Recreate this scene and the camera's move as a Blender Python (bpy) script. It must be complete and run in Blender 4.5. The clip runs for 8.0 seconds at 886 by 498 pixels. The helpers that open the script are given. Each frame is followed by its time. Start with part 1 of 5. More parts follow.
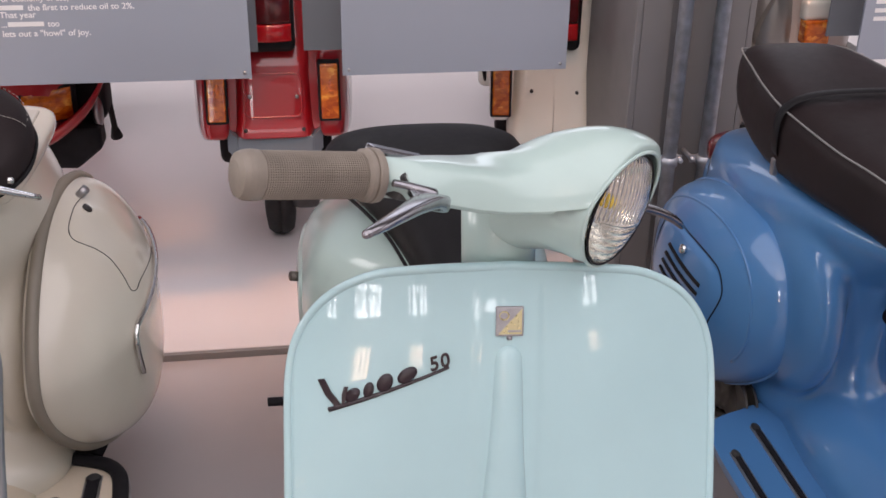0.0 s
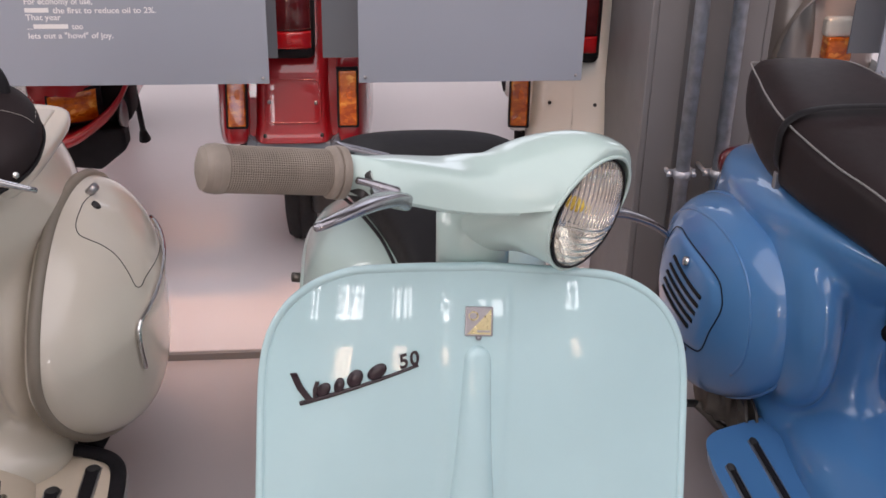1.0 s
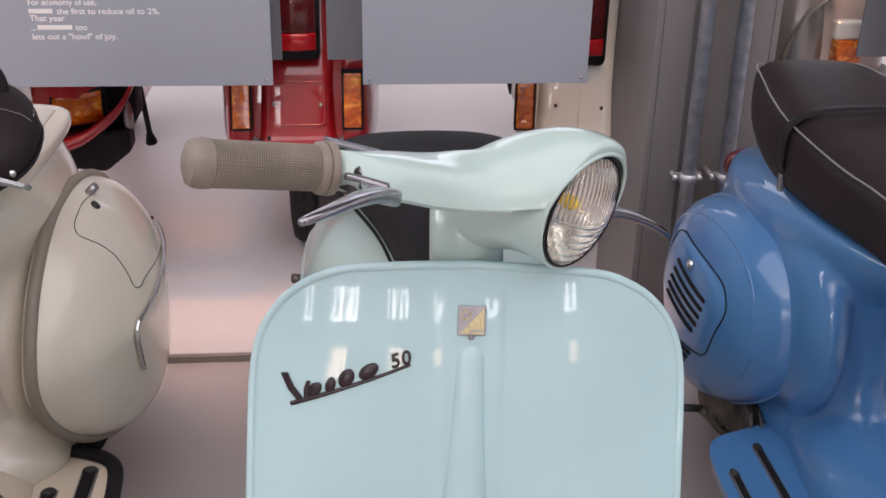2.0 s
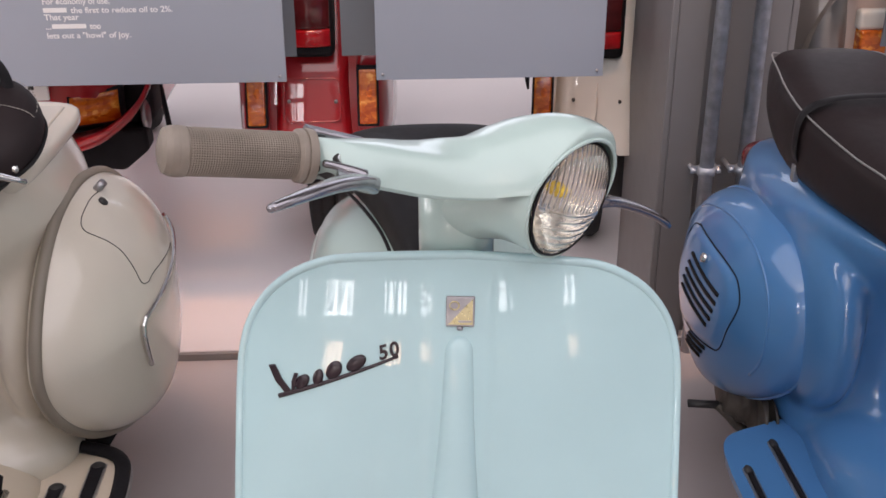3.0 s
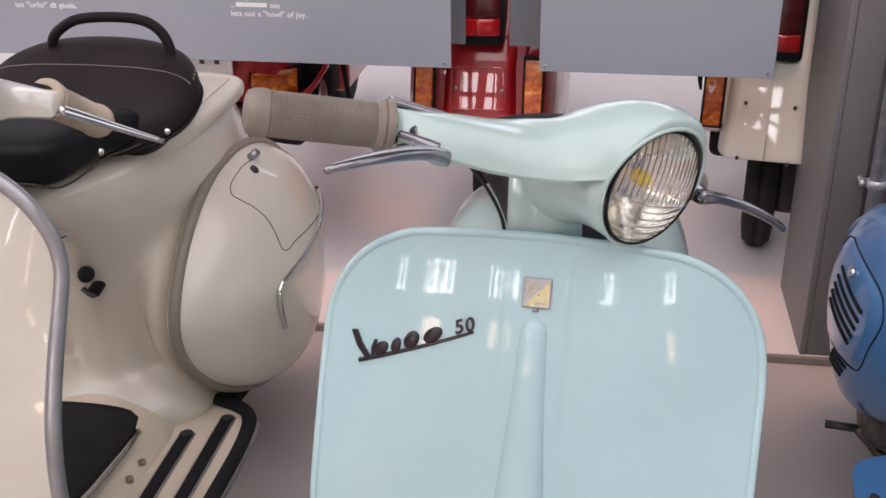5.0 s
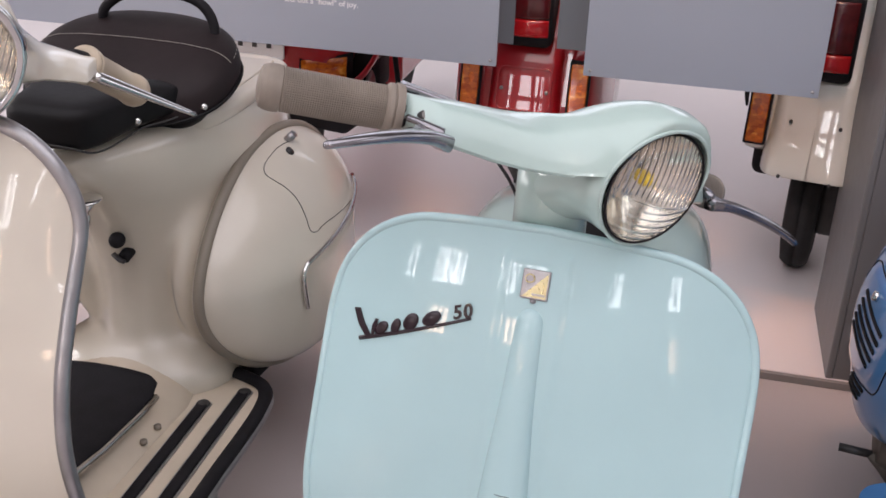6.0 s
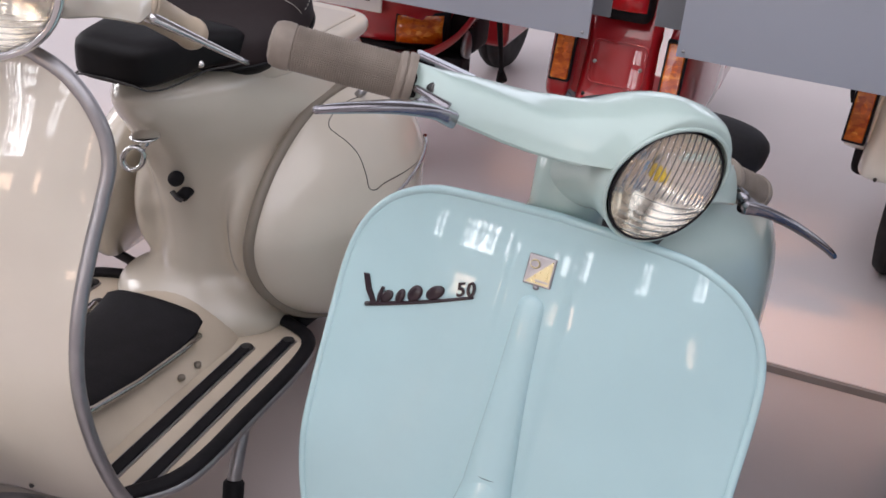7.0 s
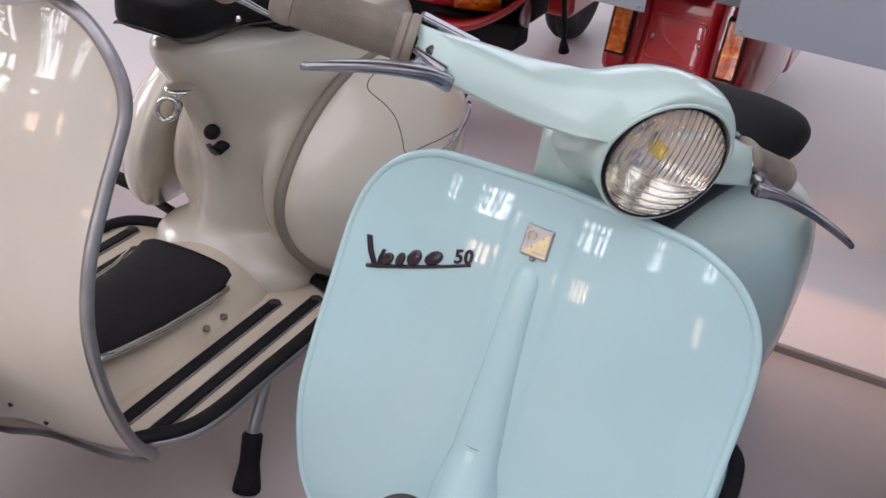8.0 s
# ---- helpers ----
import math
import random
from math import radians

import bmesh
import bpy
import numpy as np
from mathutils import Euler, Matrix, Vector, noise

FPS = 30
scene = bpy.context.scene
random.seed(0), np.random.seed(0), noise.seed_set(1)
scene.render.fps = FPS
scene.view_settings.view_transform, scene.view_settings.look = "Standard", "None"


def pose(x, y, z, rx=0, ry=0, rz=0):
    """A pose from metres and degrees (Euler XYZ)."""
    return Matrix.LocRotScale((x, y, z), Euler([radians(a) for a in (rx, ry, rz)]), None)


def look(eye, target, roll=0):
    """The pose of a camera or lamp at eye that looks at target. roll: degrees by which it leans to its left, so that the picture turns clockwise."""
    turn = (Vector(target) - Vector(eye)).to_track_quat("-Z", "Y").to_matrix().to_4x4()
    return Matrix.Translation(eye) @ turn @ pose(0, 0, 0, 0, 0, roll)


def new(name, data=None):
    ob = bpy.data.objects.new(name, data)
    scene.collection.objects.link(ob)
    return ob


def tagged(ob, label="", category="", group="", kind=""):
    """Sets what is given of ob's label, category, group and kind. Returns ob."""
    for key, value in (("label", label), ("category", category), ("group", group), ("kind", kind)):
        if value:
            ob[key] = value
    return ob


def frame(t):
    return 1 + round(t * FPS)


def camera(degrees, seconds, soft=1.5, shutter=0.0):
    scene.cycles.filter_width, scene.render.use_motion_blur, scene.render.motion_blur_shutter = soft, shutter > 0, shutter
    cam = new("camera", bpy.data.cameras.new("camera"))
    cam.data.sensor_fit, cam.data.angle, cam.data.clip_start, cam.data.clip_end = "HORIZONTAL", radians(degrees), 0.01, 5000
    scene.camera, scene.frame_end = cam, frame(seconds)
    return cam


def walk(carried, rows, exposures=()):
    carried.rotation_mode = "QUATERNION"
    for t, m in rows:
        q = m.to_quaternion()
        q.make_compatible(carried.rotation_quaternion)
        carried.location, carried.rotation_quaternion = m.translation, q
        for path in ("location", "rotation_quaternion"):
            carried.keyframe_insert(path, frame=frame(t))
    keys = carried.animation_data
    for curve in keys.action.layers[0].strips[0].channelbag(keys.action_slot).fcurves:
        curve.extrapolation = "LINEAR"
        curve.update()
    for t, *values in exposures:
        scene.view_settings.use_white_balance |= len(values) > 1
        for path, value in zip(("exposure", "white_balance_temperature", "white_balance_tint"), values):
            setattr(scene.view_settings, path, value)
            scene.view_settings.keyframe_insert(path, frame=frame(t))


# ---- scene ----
cam = camera(44.0, 8.0, soft=1.6)
PATH = [
    (0, (-0.208, -0.922, 1.279), (0.061, 0.847, 0.385), 0.9),
    (0.5, (-0.163, -0.94, 1.276), (0.057, 0.841, 0.393), 0.9),
    (1, (-0.138, -0.952, 1.275), (0.049, 0.838, 0.403), 1.2),
    (1.5, (-0.128, -0.95, 1.269), (0.042, 0.845, 0.404), 1.2),
    (3, (-0.066, -0.938, 1.244), (0.026, 0.866, 0.385), -0.2),
    (3.5, (-0.021, -0.942, 1.237), (-0.047, 0.864, 0.377), -1.3),
    (4, (0.025, -0.954, 1.237), (-0.144, 0.845, 0.379), -0.8),
    (4.5, (0.04, -0.947, 1.234), (-0.207, 0.841, 0.374), -1.0),
    (6, (0.111, -0.969, 1.224), (-0.272, 0.798, 0.37), 2.3),
    (6.5, (0.154, -0.943, 1.229), (-0.323, 0.785, 0.343), 4.5),
    (7, (0.212, -0.914, 1.237), (-0.37, 0.757, 0.303), 5.3),
    (7.5, (0.251, -0.889, 1.233), (-0.402, 0.735, 0.266), 6.2),
    (8, (0.28, -0.878, 1.237), (-0.414, 0.713, 0.242), 6.6),
]
walk(cam, [(t, look(eye, target, roll)) for t, eye, target, roll in PATH], [(0, -0.08, 6640, 13), (4.5, -0.05, 6640, 13), (6.5, -0.10, 6490, 12), (8, -0.17, 6280, 11)])

# ---- light: a hall with high windows behind the camera, and added fill from roof, sides and back ----
world = bpy.data.worlds.new("sky")
scene.world = world
world.use_nodes = True
wn = world.node_tree
sky = wn.nodes.new("ShaderNodeTexSky")
sky.sky_type = 'NISHITA'
sky.sun_disc = False
sky.sun_elevation, sky.sun_rotation = radians(35), radians(200)
wn.links.new(sky.outputs[0], wn.nodes["Background"].inputs[0])
wn.nodes["Background"].inputs[1].default_value = 0.15


def area_lamp(name, m, sx, sy, watts, colour):
    li = bpy.data.lights.new(name, 'AREA')
    li.shape, li.size, li.size_y, li.energy, li.color = 'RECTANGLE', sx, sy, watts, colour
    ob = new(name, li)
    ob.matrix_world = m
    return ob


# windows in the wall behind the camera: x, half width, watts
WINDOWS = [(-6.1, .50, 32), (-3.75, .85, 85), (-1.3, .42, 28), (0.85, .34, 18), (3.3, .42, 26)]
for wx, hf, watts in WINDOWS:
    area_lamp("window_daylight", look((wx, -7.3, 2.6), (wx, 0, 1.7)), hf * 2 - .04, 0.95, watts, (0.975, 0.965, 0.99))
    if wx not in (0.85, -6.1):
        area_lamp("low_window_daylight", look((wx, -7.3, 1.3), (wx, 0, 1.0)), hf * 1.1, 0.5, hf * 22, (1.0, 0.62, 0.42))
# added overhead fill; the roof openings are unseen and made to fit it
ROOF_X = [-4.8, -2.4, 0.0, 2.4, 4.8]
for rx in ROOF_X:
    area_lamp("roof_fill", look((rx, -2.2, 5.45), (rx, -2.2, 0)), 2.4, 8.5, 105, (1.0, 0.915, 0.89))
# added fill from both sides, stronger on the left; no known windows there
for side in (-1, 1):
    for wy in (0.4, 3.6):
        area_lamp("side_fill", look((side * 8.3, wy, 2.7), (0, wy, 1.2)), 2.2, 2.4, 66 - side * 40, (1.0, 0.94, 0.92))
# added back fill that brightens the platform; no known windows there
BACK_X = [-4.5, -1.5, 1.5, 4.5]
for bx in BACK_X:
    area_lamp("back_fill", look((bx, 7.3, 3.1), (bx, 0, 0.8)), 2.5, 2.1, 25, (1.0, 0.92, 0.93))
spot = bpy.data.lights.new("track_spot", 'SPOT')
spot.energy, spot.color, spot.spot_size, spot.spot_blend, spot.shadow_soft_size = 230, (1.0, 0.47, 0.21), radians(15), 1.0, 0.28
for sx in (-1.3, -0.7, -0.1, 0.5, 1.1):
    so = new("track_spot", spot)
    so.matrix_world = look((sx, 0.3, 4.6), (sx + 0.05, 1.42, 0))


# ---- materials ----
def nodes_of(name):
    m = bpy.data.materials.new(name)
    m.use_nodes = True
    nt = m.node_tree
    return m, nt, nt.nodes["Principled BSDF"]


def mat(name, colour, rough=0.5, metal=0.0, coat=0.0, vary=0.06, scale=6.0, bump=0.0, bump_scale=200.0, rough_vary=0.1, spec=0.5, coat_rough=0.012):
    """A surface with slow stains and fine grain."""
    m, nt, bs = nodes_of(name)
    tc = nt.nodes.new("ShaderNodeTexCoord")
    n1 = nt.nodes.new("ShaderNodeTexNoise")
    n1.inputs["Scale"].default_value, n1.inputs["Detail"].default_value = scale, 6
    nt.links.new(tc.outputs["Object"], n1.inputs["Vector"])
    ramp = nt.nodes.new("ShaderNodeMapRange")
    ramp.inputs["From Min"].default_value, ramp.inputs["From Max"].default_value = 0.3, 0.7
    ramp.inputs["To Min"].default_value, ramp.inputs["To Max"].default_value = 1 - vary, 1 + vary
    nt.links.new(n1.outputs["Fac"], ramp.inputs["Value"])
    mul = nt.nodes.new("ShaderNodeVectorMath")
    mul.operation = 'SCALE'
    mul.inputs[0].default_value = colour
    nt.links.new(ramp.outputs[0], mul.inputs["Scale"])
    nt.links.new(mul.outputs[0], bs.inputs["Base Color"])
    r2 = nt.nodes.new("ShaderNodeMapRange")
    r2.inputs["To Min"].default_value, r2.inputs["To Max"].default_value = max(0.02, rough * (1 - rough_vary)), min(1, rough * (1 + rough_vary))
    n2 = nt.nodes.new("ShaderNodeTexNoise")
    n2.inputs["Scale"].default_value, n2.inputs["Detail"].default_value = scale * 7, 4
    nt.links.new(tc.outputs["Object"], n2.inputs["Vector"])
    nt.links.new(n2.outputs["Fac"], r2.inputs["Value"])
    nt.links.new(r2.outputs[0], bs.inputs["Roughness"])
    bs.inputs["Metallic"].default_value = metal
    bs.inputs["Coat Weight"].default_value = coat
    bs.inputs["Coat Roughness"].default_value = coat_rough
    bs.inputs["Specular IOR Level"].default_value = spec
    if bump:
        n3 = nt.nodes.new("ShaderNodeTexNoise")
        n3.inputs["Scale"].default_value, n3.inputs["Detail"].default_value = bump_scale, 3
        nt.links.new(tc.outputs["Object"], n3.inputs["Vector"])
        b = nt.nodes.new("ShaderNodeBump")
        b.inputs["Strength"].default_value, b.inputs["Distance"].default_value = bump, 0.002
        nt.links.new(n3.outputs["Fac"], b.inputs["Height"])
        nt.links.new(b.outputs[0], bs.inputs["Normal"])
    return m


def paint(name, colour, coat=1.0):
    return mat(name, colour, rough=0.3, coat=coat, vary=0.05, scale=5, bump=0.006, bump_scale=60, spec=0.35)


MINT = paint("mint_paint", (0.448, 0.65, 0.672))
# same mint paint, with the warm light from above put into its colour
LIT_MINT = paint("warm_lit_mint_paint", (0.45, 0.58, 0.542), 0.75)
CREAM = paint("cream_paint", (0.668, 0.61, 0.515))
BLUE = paint("blue_paint", (0.074, 0.215, 0.455))
RED = paint("red_paint", (0.36, 0.008, 0.014))
WHITE = paint("white_paint", (0.70, 0.68, 0.62))
BEIGE = paint("pinkish_beige_paint", (0.46, 0.36, 0.31))
SILVER = mat("silver_paint", (0.22, 0.205, 0.195), rough=0.35, metal=0.5, coat=0.8)
LEVER = mat("polished_alloy", (0.31, 0.30, 0.32), rough=0.2, metal=1.0, vary=0.15, scale=40, bump=0.02, bump_scale=60)
CHROME = mat("chrome", (0.72, 0.71, 0.70), rough=0.12, metal=1.0, vary=0.08, scale=30)
ALU = mat("dull_aluminium", (0.40, 0.39, 0.40), rough=0.38, metal=0.9, vary=0.12, scale=25)
RUBBER = mat("black_rubber", (0.010, 0.009, 0.011), rough=0.65, vary=0.25, scale=30, bump=0.15, spec=0.2)
TYRE = mat("tyre_rubber", (0.022, 0.021, 0.022), rough=0.75, vary=0.3, scale=25, bump=0.3, bump_scale=120, spec=0.3)
VINYL = mat("black_vinyl", (0.007, 0.0065, 0.0075), rough=0.5, vary=0.2, scale=14, bump=0.10, bump_scale=420, spec=0.2)
LEATHER = mat("brown_black_leather", (0.0165, 0.0108, 0.0115), rough=0.5, vary=0.25, scale=9, bump=0.12, bump_scale=380, spec=0.2)
PIPING = mat("grey_piping", (0.20, 0.195, 0.19), rough=0.5)
THREAD = mat("pale_thread", (0.42, 0.39, 0.35), rough=0.8)
BEIGE_STRIP = mat("beige_rubber_strip", (0.24, 0.205, 0.165), rough=0.5, vary=0.1)
DARK = mat("dark_metal", (0.05, 0.048, 0.048), rough=0.5, metal=0.4, vary=0.3, scale=20)
ENGINE = mat("engine_alloy", (0.13, 0.115, 0.10), rough=0.5, metal=0.7, vary=0.4, scale=18, bump=0.2)
RED_LENS = mat("red_lens", (0.45, 0.008, 0.012), rough=0.12, coat=0.6, vary=0.2, scale=40)
RED_LENS_DARK = mat("dark_red_lens", (0.10, 0.008, 0.010), rough=0.15, coat=0.6, vary=0.2, scale=40)
BOARD = mat("grey_board", (0.315, 0.350, 0.412), rough=0.55, vary=0.02, scale=3, bump=0.02)
BOARD_DARK = mat("darker_grey_board", (0.165, 0.185, 0.215), rough=0.5, vary=0.03, scale=3)
WHITE_INK = mat("white_lettering", (0.82, 0.82, 0.82), rough=0.6)
INK = mat("dark_violet_enamel", (0.016, 0.004, 0.009), rough=0.3, coat=0.25, vary=0.15)
GOLD = mat("worn_gold", (0.58, 0.50, 0.29), rough=0.28, metal=0.9, vary=0.1, scale=60)
PEWTER = mat("grey_pewter", (0.38, 0.36, 0.37), rough=0.3, metal=0.9, vary=0.15, scale=60)
STEEL = mat("grey_painted_steel", (0.165, 0.158, 0.160), rough=0.5, vary=0.08, scale=4, bump=0.05, bump_scale=60)
GALV = mat("galvanised_pipe", (0.44, 0.47, 0.52), rough=0.45, metal=0.6, vary=0.25, scale=45, bump=0.06)
GREY_PLASTIC = mat("blue_grey_plastic", (0.15, 0.17, 0.20), rough=0.4, vary=0.08)
AGED = mat("aged_cream_plastic", (0.47, 0.385, 0.285), rough=0.42, vary=0.08, scale=20, bump=0.02)
# worn, stained cream; the warm light on the boards is tinted into it
CREAM_FLOOR = mat("worn_warm_lit_cream_paint", (0.65, 0.552, 0.432), rough=0.35, coat=0.8, vary=0.10, scale=7, bump=0.03, bump_scale=60)
FLOOR = mat("pale_resin_floor", (0.46, 0.405, 0.395), rough=0.34, vary=0.06, scale=2.2, bump=0.02, bump_scale=30)
PLATFORM = mat("pale_platform", (0.74, 0.685, 0.685), rough=0.4, vary=0.03, scale=1.3, bump=0.02, bump_scale=30)
EDGE = mat("grey_edge_strip", (0.24, 0.215, 0.205), rough=0.45, vary=0.06)
WALL = mat("pale_wall", (0.66, 0.645, 0.64), rough=0.8, vary=0.04, scale=1.5, bump=0.05)
ROOF = mat("grey_roof", (0.22, 0.215, 0.22), rough=0.8, vary=0.05)
FRAME = mat("window_frame_paint", (0.12, 0.12, 0.13), rough=0.5)
YELLOW = mat("yellow_bulb", (0.86, 0.60, 0.03), rough=0.2, metal=0.3, coat=0.5, vary=0.3, scale=90)
REFLECTOR = mat("lamp_reflector", (0.86, 0.80, 0.71), rough=0.12, metal=1.0, vary=0.05, scale=30)


def grip_material():
    m, nt, bs = nodes_of("ribbed_taupe_rubber")
    tc = nt.nodes.new("ShaderNodeTexCoord")
    n1 = nt.nodes.new("ShaderNodeTexNoise")
    n1.inputs["Scale"].default_value, n1.inputs["Detail"].default_value = 25, 5
    nt.links.new(tc.outputs["Object"], n1.inputs["Vector"])
    cr = nt.nodes.new("ShaderNodeValToRGB")
    cr.color_ramp.elements[0].position, cr.color_ramp.elements[0].color = 0.25, (0.175, 0.145, 0.118, 1)
    cr.color_ramp.elements[1].position, cr.color_ramp.elements[1].color = 0.75, (0.30, 0.255, 0.212, 1)
    nt.links.new(n1.outputs["Fac"], cr.inputs["Fac"])
    nt.links.new(cr.outputs[0], bs.inputs["Base Color"])
    bs.inputs["Roughness"].default_value = 0.6
    return m


GRIP = grip_material()


def amber_material(name="amber_lens", gain=1.0):
    """Cut amber plastic: bright facets among deep orange ones."""
    m, nt, bs = nodes_of(name)
    tc = nt.nodes.new("ShaderNodeTexCoord")
    mp = nt.nodes.new("ShaderNodeMapping")
    mp.inputs["Scale"].default_value = (1, 1, 1.6)
    nt.links.new(tc.outputs["Object"], mp.inputs["Vector"])
    vo = nt.nodes.new("ShaderNodeTexVoronoi")
    vo.inputs["Scale"].default_value = 75
    nt.links.new(mp.outputs[0], vo.inputs["Vector"])
    no = nt.nodes.new("ShaderNodeTexNoise")
    no.inputs["Scale"].default_value, no.inputs["Detail"].default_value = 24, 3
    nt.links.new(mp.outputs[0], no.inputs["Vector"])
    ad = nt.nodes.new("ShaderNodeMath")
    ad.operation = 'MULTIPLY_ADD'
    nt.links.new(vo.outputs["Color"], ad.inputs[0])
    ad.inputs[1].default_value = 0.4
    nt.links.new(no.outputs["Fac"], ad.inputs[2])
    cr = nt.nodes.new("ShaderNodeValToRGB")
    e = cr.color_ramp.elements
    e[0].position, e[0].color = 0.50, (0.42 * gain, 0.065 * gain, 0.002, 1)
    e[1].position, e[1].color = 1.0, (0.95, 0.42, 0.05, 1)
    k = e.new(0.82)
    k.color = (0.70 * gain, 0.16 * gain, 0.006, 1)
    nt.links.new(ad.outputs[0], cr.inputs["Fac"])
    nt.links.new(cr.outputs[0], bs.inputs["Base Color"])
    bs.inputs["Roughness"].default_value = 0.25
    bs.inputs["Coat Weight"].default_value = 0.4
    return m


AMBER = amber_material()
AMBER_BRIGHT = amber_material("amber_lens_centre", 1.3)


def glass_material():
    m, nt, bs = nodes_of("clear_ribbed_glass")
    bs.inputs["Base Color"].default_value = (0.97, 0.97, 0.95, 1)
    bs.inputs["Roughness"].default_value = 0.0
    bs.inputs["Transmission Weight"].default_value = 1.0
    bs.inputs["IOR"].default_value = 1.45
    return m


GLASS = glass_material()


# ---- mesh helpers ----
def part(name, bm, material, parent=None, label="", smooth=True, matrix=None):
    me = bpy.data.meshes.new(name)
    bmesh.ops.recalc_face_normals(bm, faces=bm.faces[:])
    bm.to_mesh(me)
    bm.free()
    if smooth:
        me.polygons.foreach_set("use_smooth", [True] * len(me.polygons))
    me.materials.append(material)
    ob = new(name, me)
    if parent is not None:
        ob.parent = parent
    if matrix is not None:
        ob.matrix_local = matrix
    if label:
        tagged(ob, label)
    return ob


def thing(name, m, label, category, group=""):
    ob = new(name)
    ob.empty_display_size = 0.1
    ob.matrix_world = m
    return tagged(ob, label, category, group)


def modify(ob, *mods):
    for kind, values in mods:
        mo = ob.modifiers.new(kind.lower(), kind)
        for key, value in values.items():
            if key == "voxel_size":
                mo.mode = 'VOXEL'
                mo.voxel_size = value
            elif key == "use_smooth_shade":
                mo.use_smooth_shade = value
            elif key == "iterations":
                mo.iterations = value
            elif key == "factor":
                mo.factor = value
            elif key == "width":
                mo.width = value
            elif key == "segments":
                mo.segments = value
            elif key == "levels":
                mo.levels = value
                mo.render_levels = value
            elif key == "thickness":
                mo.thickness = value
            elif key == "offset":
                mo.offset = value
            elif key == "limit_method":
                mo.limit_method = value
    return ob


def soft_blend(ob, voxel=0.005, rounds=8):
    return modify(ob, ('REMESH', dict(voxel_size=voxel, use_smooth_shade=True)), ('SMOOTH', dict(factor=0.5, iterations=rounds)))


def skin(bm, rings, caps=True, closed=True):
    """Faces between rings of points of one length."""
    rows = [[bm.verts.new(p) for p in ring] for ring in rings]
    n = len(rows[0])
    for a, b in zip(rows, rows[1:]):
        for i in range(n if closed else n - 1):
            j = (i + 1) % n
            bm.faces.new((a[i], a[j], b[j], b[i]))
    if caps:
        bm.faces.new(list(reversed(rows[0])))
        bm.faces.new(rows[-1])
    return rows


def skin_bm(rings):
    bm = bmesh.new()
    skin(bm, rings)
    return bm


def spline(pts, n):
    """Points along a smooth curve through pts."""
    p = [Vector(q) for q in pts]
    p = [p[0] * 2 - p[1]] + p + [p[-1] * 2 - p[-2]]
    out = []
    for i in range(1, len(p) - 2):
        for k in range(n):
            t = k / n
            a, b, c, d = p[i - 1], p[i], p[i + 1], p[i + 2]
            out.append(0.5 * ((2 * b) + (c - a) * t + (2 * a - 5 * b + 4 * c - d) * t * t + (3 * b - a - 3 * c + d) * t ** 3))
    out.append(p[-2])
    return out


def tube(bm, pts, radii, n=12, flat=1.0, up=(0, 0, 1), closed=False):
    """A tube along pts; radii one number or one a point; flat squeezes it along up."""
    pts = [Vector(p) for p in pts]
    if not hasattr(radii, "__len__"):
        radii = [radii] * len(pts)
    rings = []
    for i, p in enumerate(pts):
        a = pts[i - 1] if (i or closed) else p
        b = pts[(i + 1) % len(pts)] if (i < len(pts) - 1 or closed) else p
        d = (b - a).normalized()
        side = d.cross(Vector(up))
        if side.length < 1e-3:
            side = d.cross(Vector((1, 0.01, 0)))
        side.normalize()
        v = side.cross(d)
        rings.append([p + (side * math.cos(2 * math.pi * k / n) + v * flat * math.sin(2 * math.pi * k / n)) * radii[i] for k in range(n)])
    if closed:
        rings.append(rings[0])
        rows = [[bm.verts.new(q) for q in r] for r in rings[:-1]]
        for a, b in zip(rows, rows[1:] + rows[:1]):
            for k in range(n):
                j = (k + 1) % n
                bm.faces.new((a[k], a[j], b[j], b[k]))
    else:
        skin(bm, rings)
    return bm


def tube_bm(*args, **kw):
    return tube(bmesh.new(), *args, **kw)


def box_bm(x0, x1, y0, y1, z0, z1, bevel=0.0, bm=None):
    own = bmesh.new()
    bmesh.ops.create_cube(own, size=1, matrix=Matrix.LocRotScale(((x0 + x1) / 2, (y0 + y1) / 2, (z0 + z1) / 2), None, (x1 - x0, y1 - y0, z1 - z0)))
    if bevel:
        bmesh.ops.bevel(own, geom=own.edges[:], offset=bevel, segments=3, profile=0.5, affect='EDGES')
    if bm is None:
        return own
    me = bpy.data.meshes.new("tmp")
    own.to_mesh(me)
    own.free()
    bm.from_mesh(me)
    bpy.data.meshes.remove(me)
    return bm


def ellipsoid(bm, c, r, rot=(0, 0, 0), u=32, v=20):
    bmesh.ops.create_uvsphere(bm, u_segments=u, v_segments=v, radius=1.0, matrix=Matrix.LocRotScale(c, Euler([radians(a) for a in rot]), r))
    return bm


def lathe(bm, profile, m, n=24):
    """Turns (distance along z, radius) pairs about the z axis of m."""
    rings = [[m @ Vector((r * math.cos(2 * math.pi * k / n), r * math.sin(2 * math.pi * k / n), h)) for k in range(n)] for h, r in profile]
    skin(bm, rings)
    return bm


def along(a, b):
    """A frame at a whose z axis points to b."""
    a, b = Vector(a), Vector(b)
    return Matrix.Translation(a) @ (b - a).to_track_quat('Z', 'Y').to_matrix().to_4x4()


def oval(cx, cy, cz, rx, rz, n=28, e=2.0):
    """A ring in the plane y = cy, a superellipse."""
    out = []
    for k in range(n):
        a = 2 * math.pi * k / n
        c, s = math.cos(a), math.sin(a)
        out.append((cx + rx * math.copysign(abs(c) ** (2 / e), c), cy, cz + rz * math.copysign(abs(s) ** (2 / e), s)))
    return out


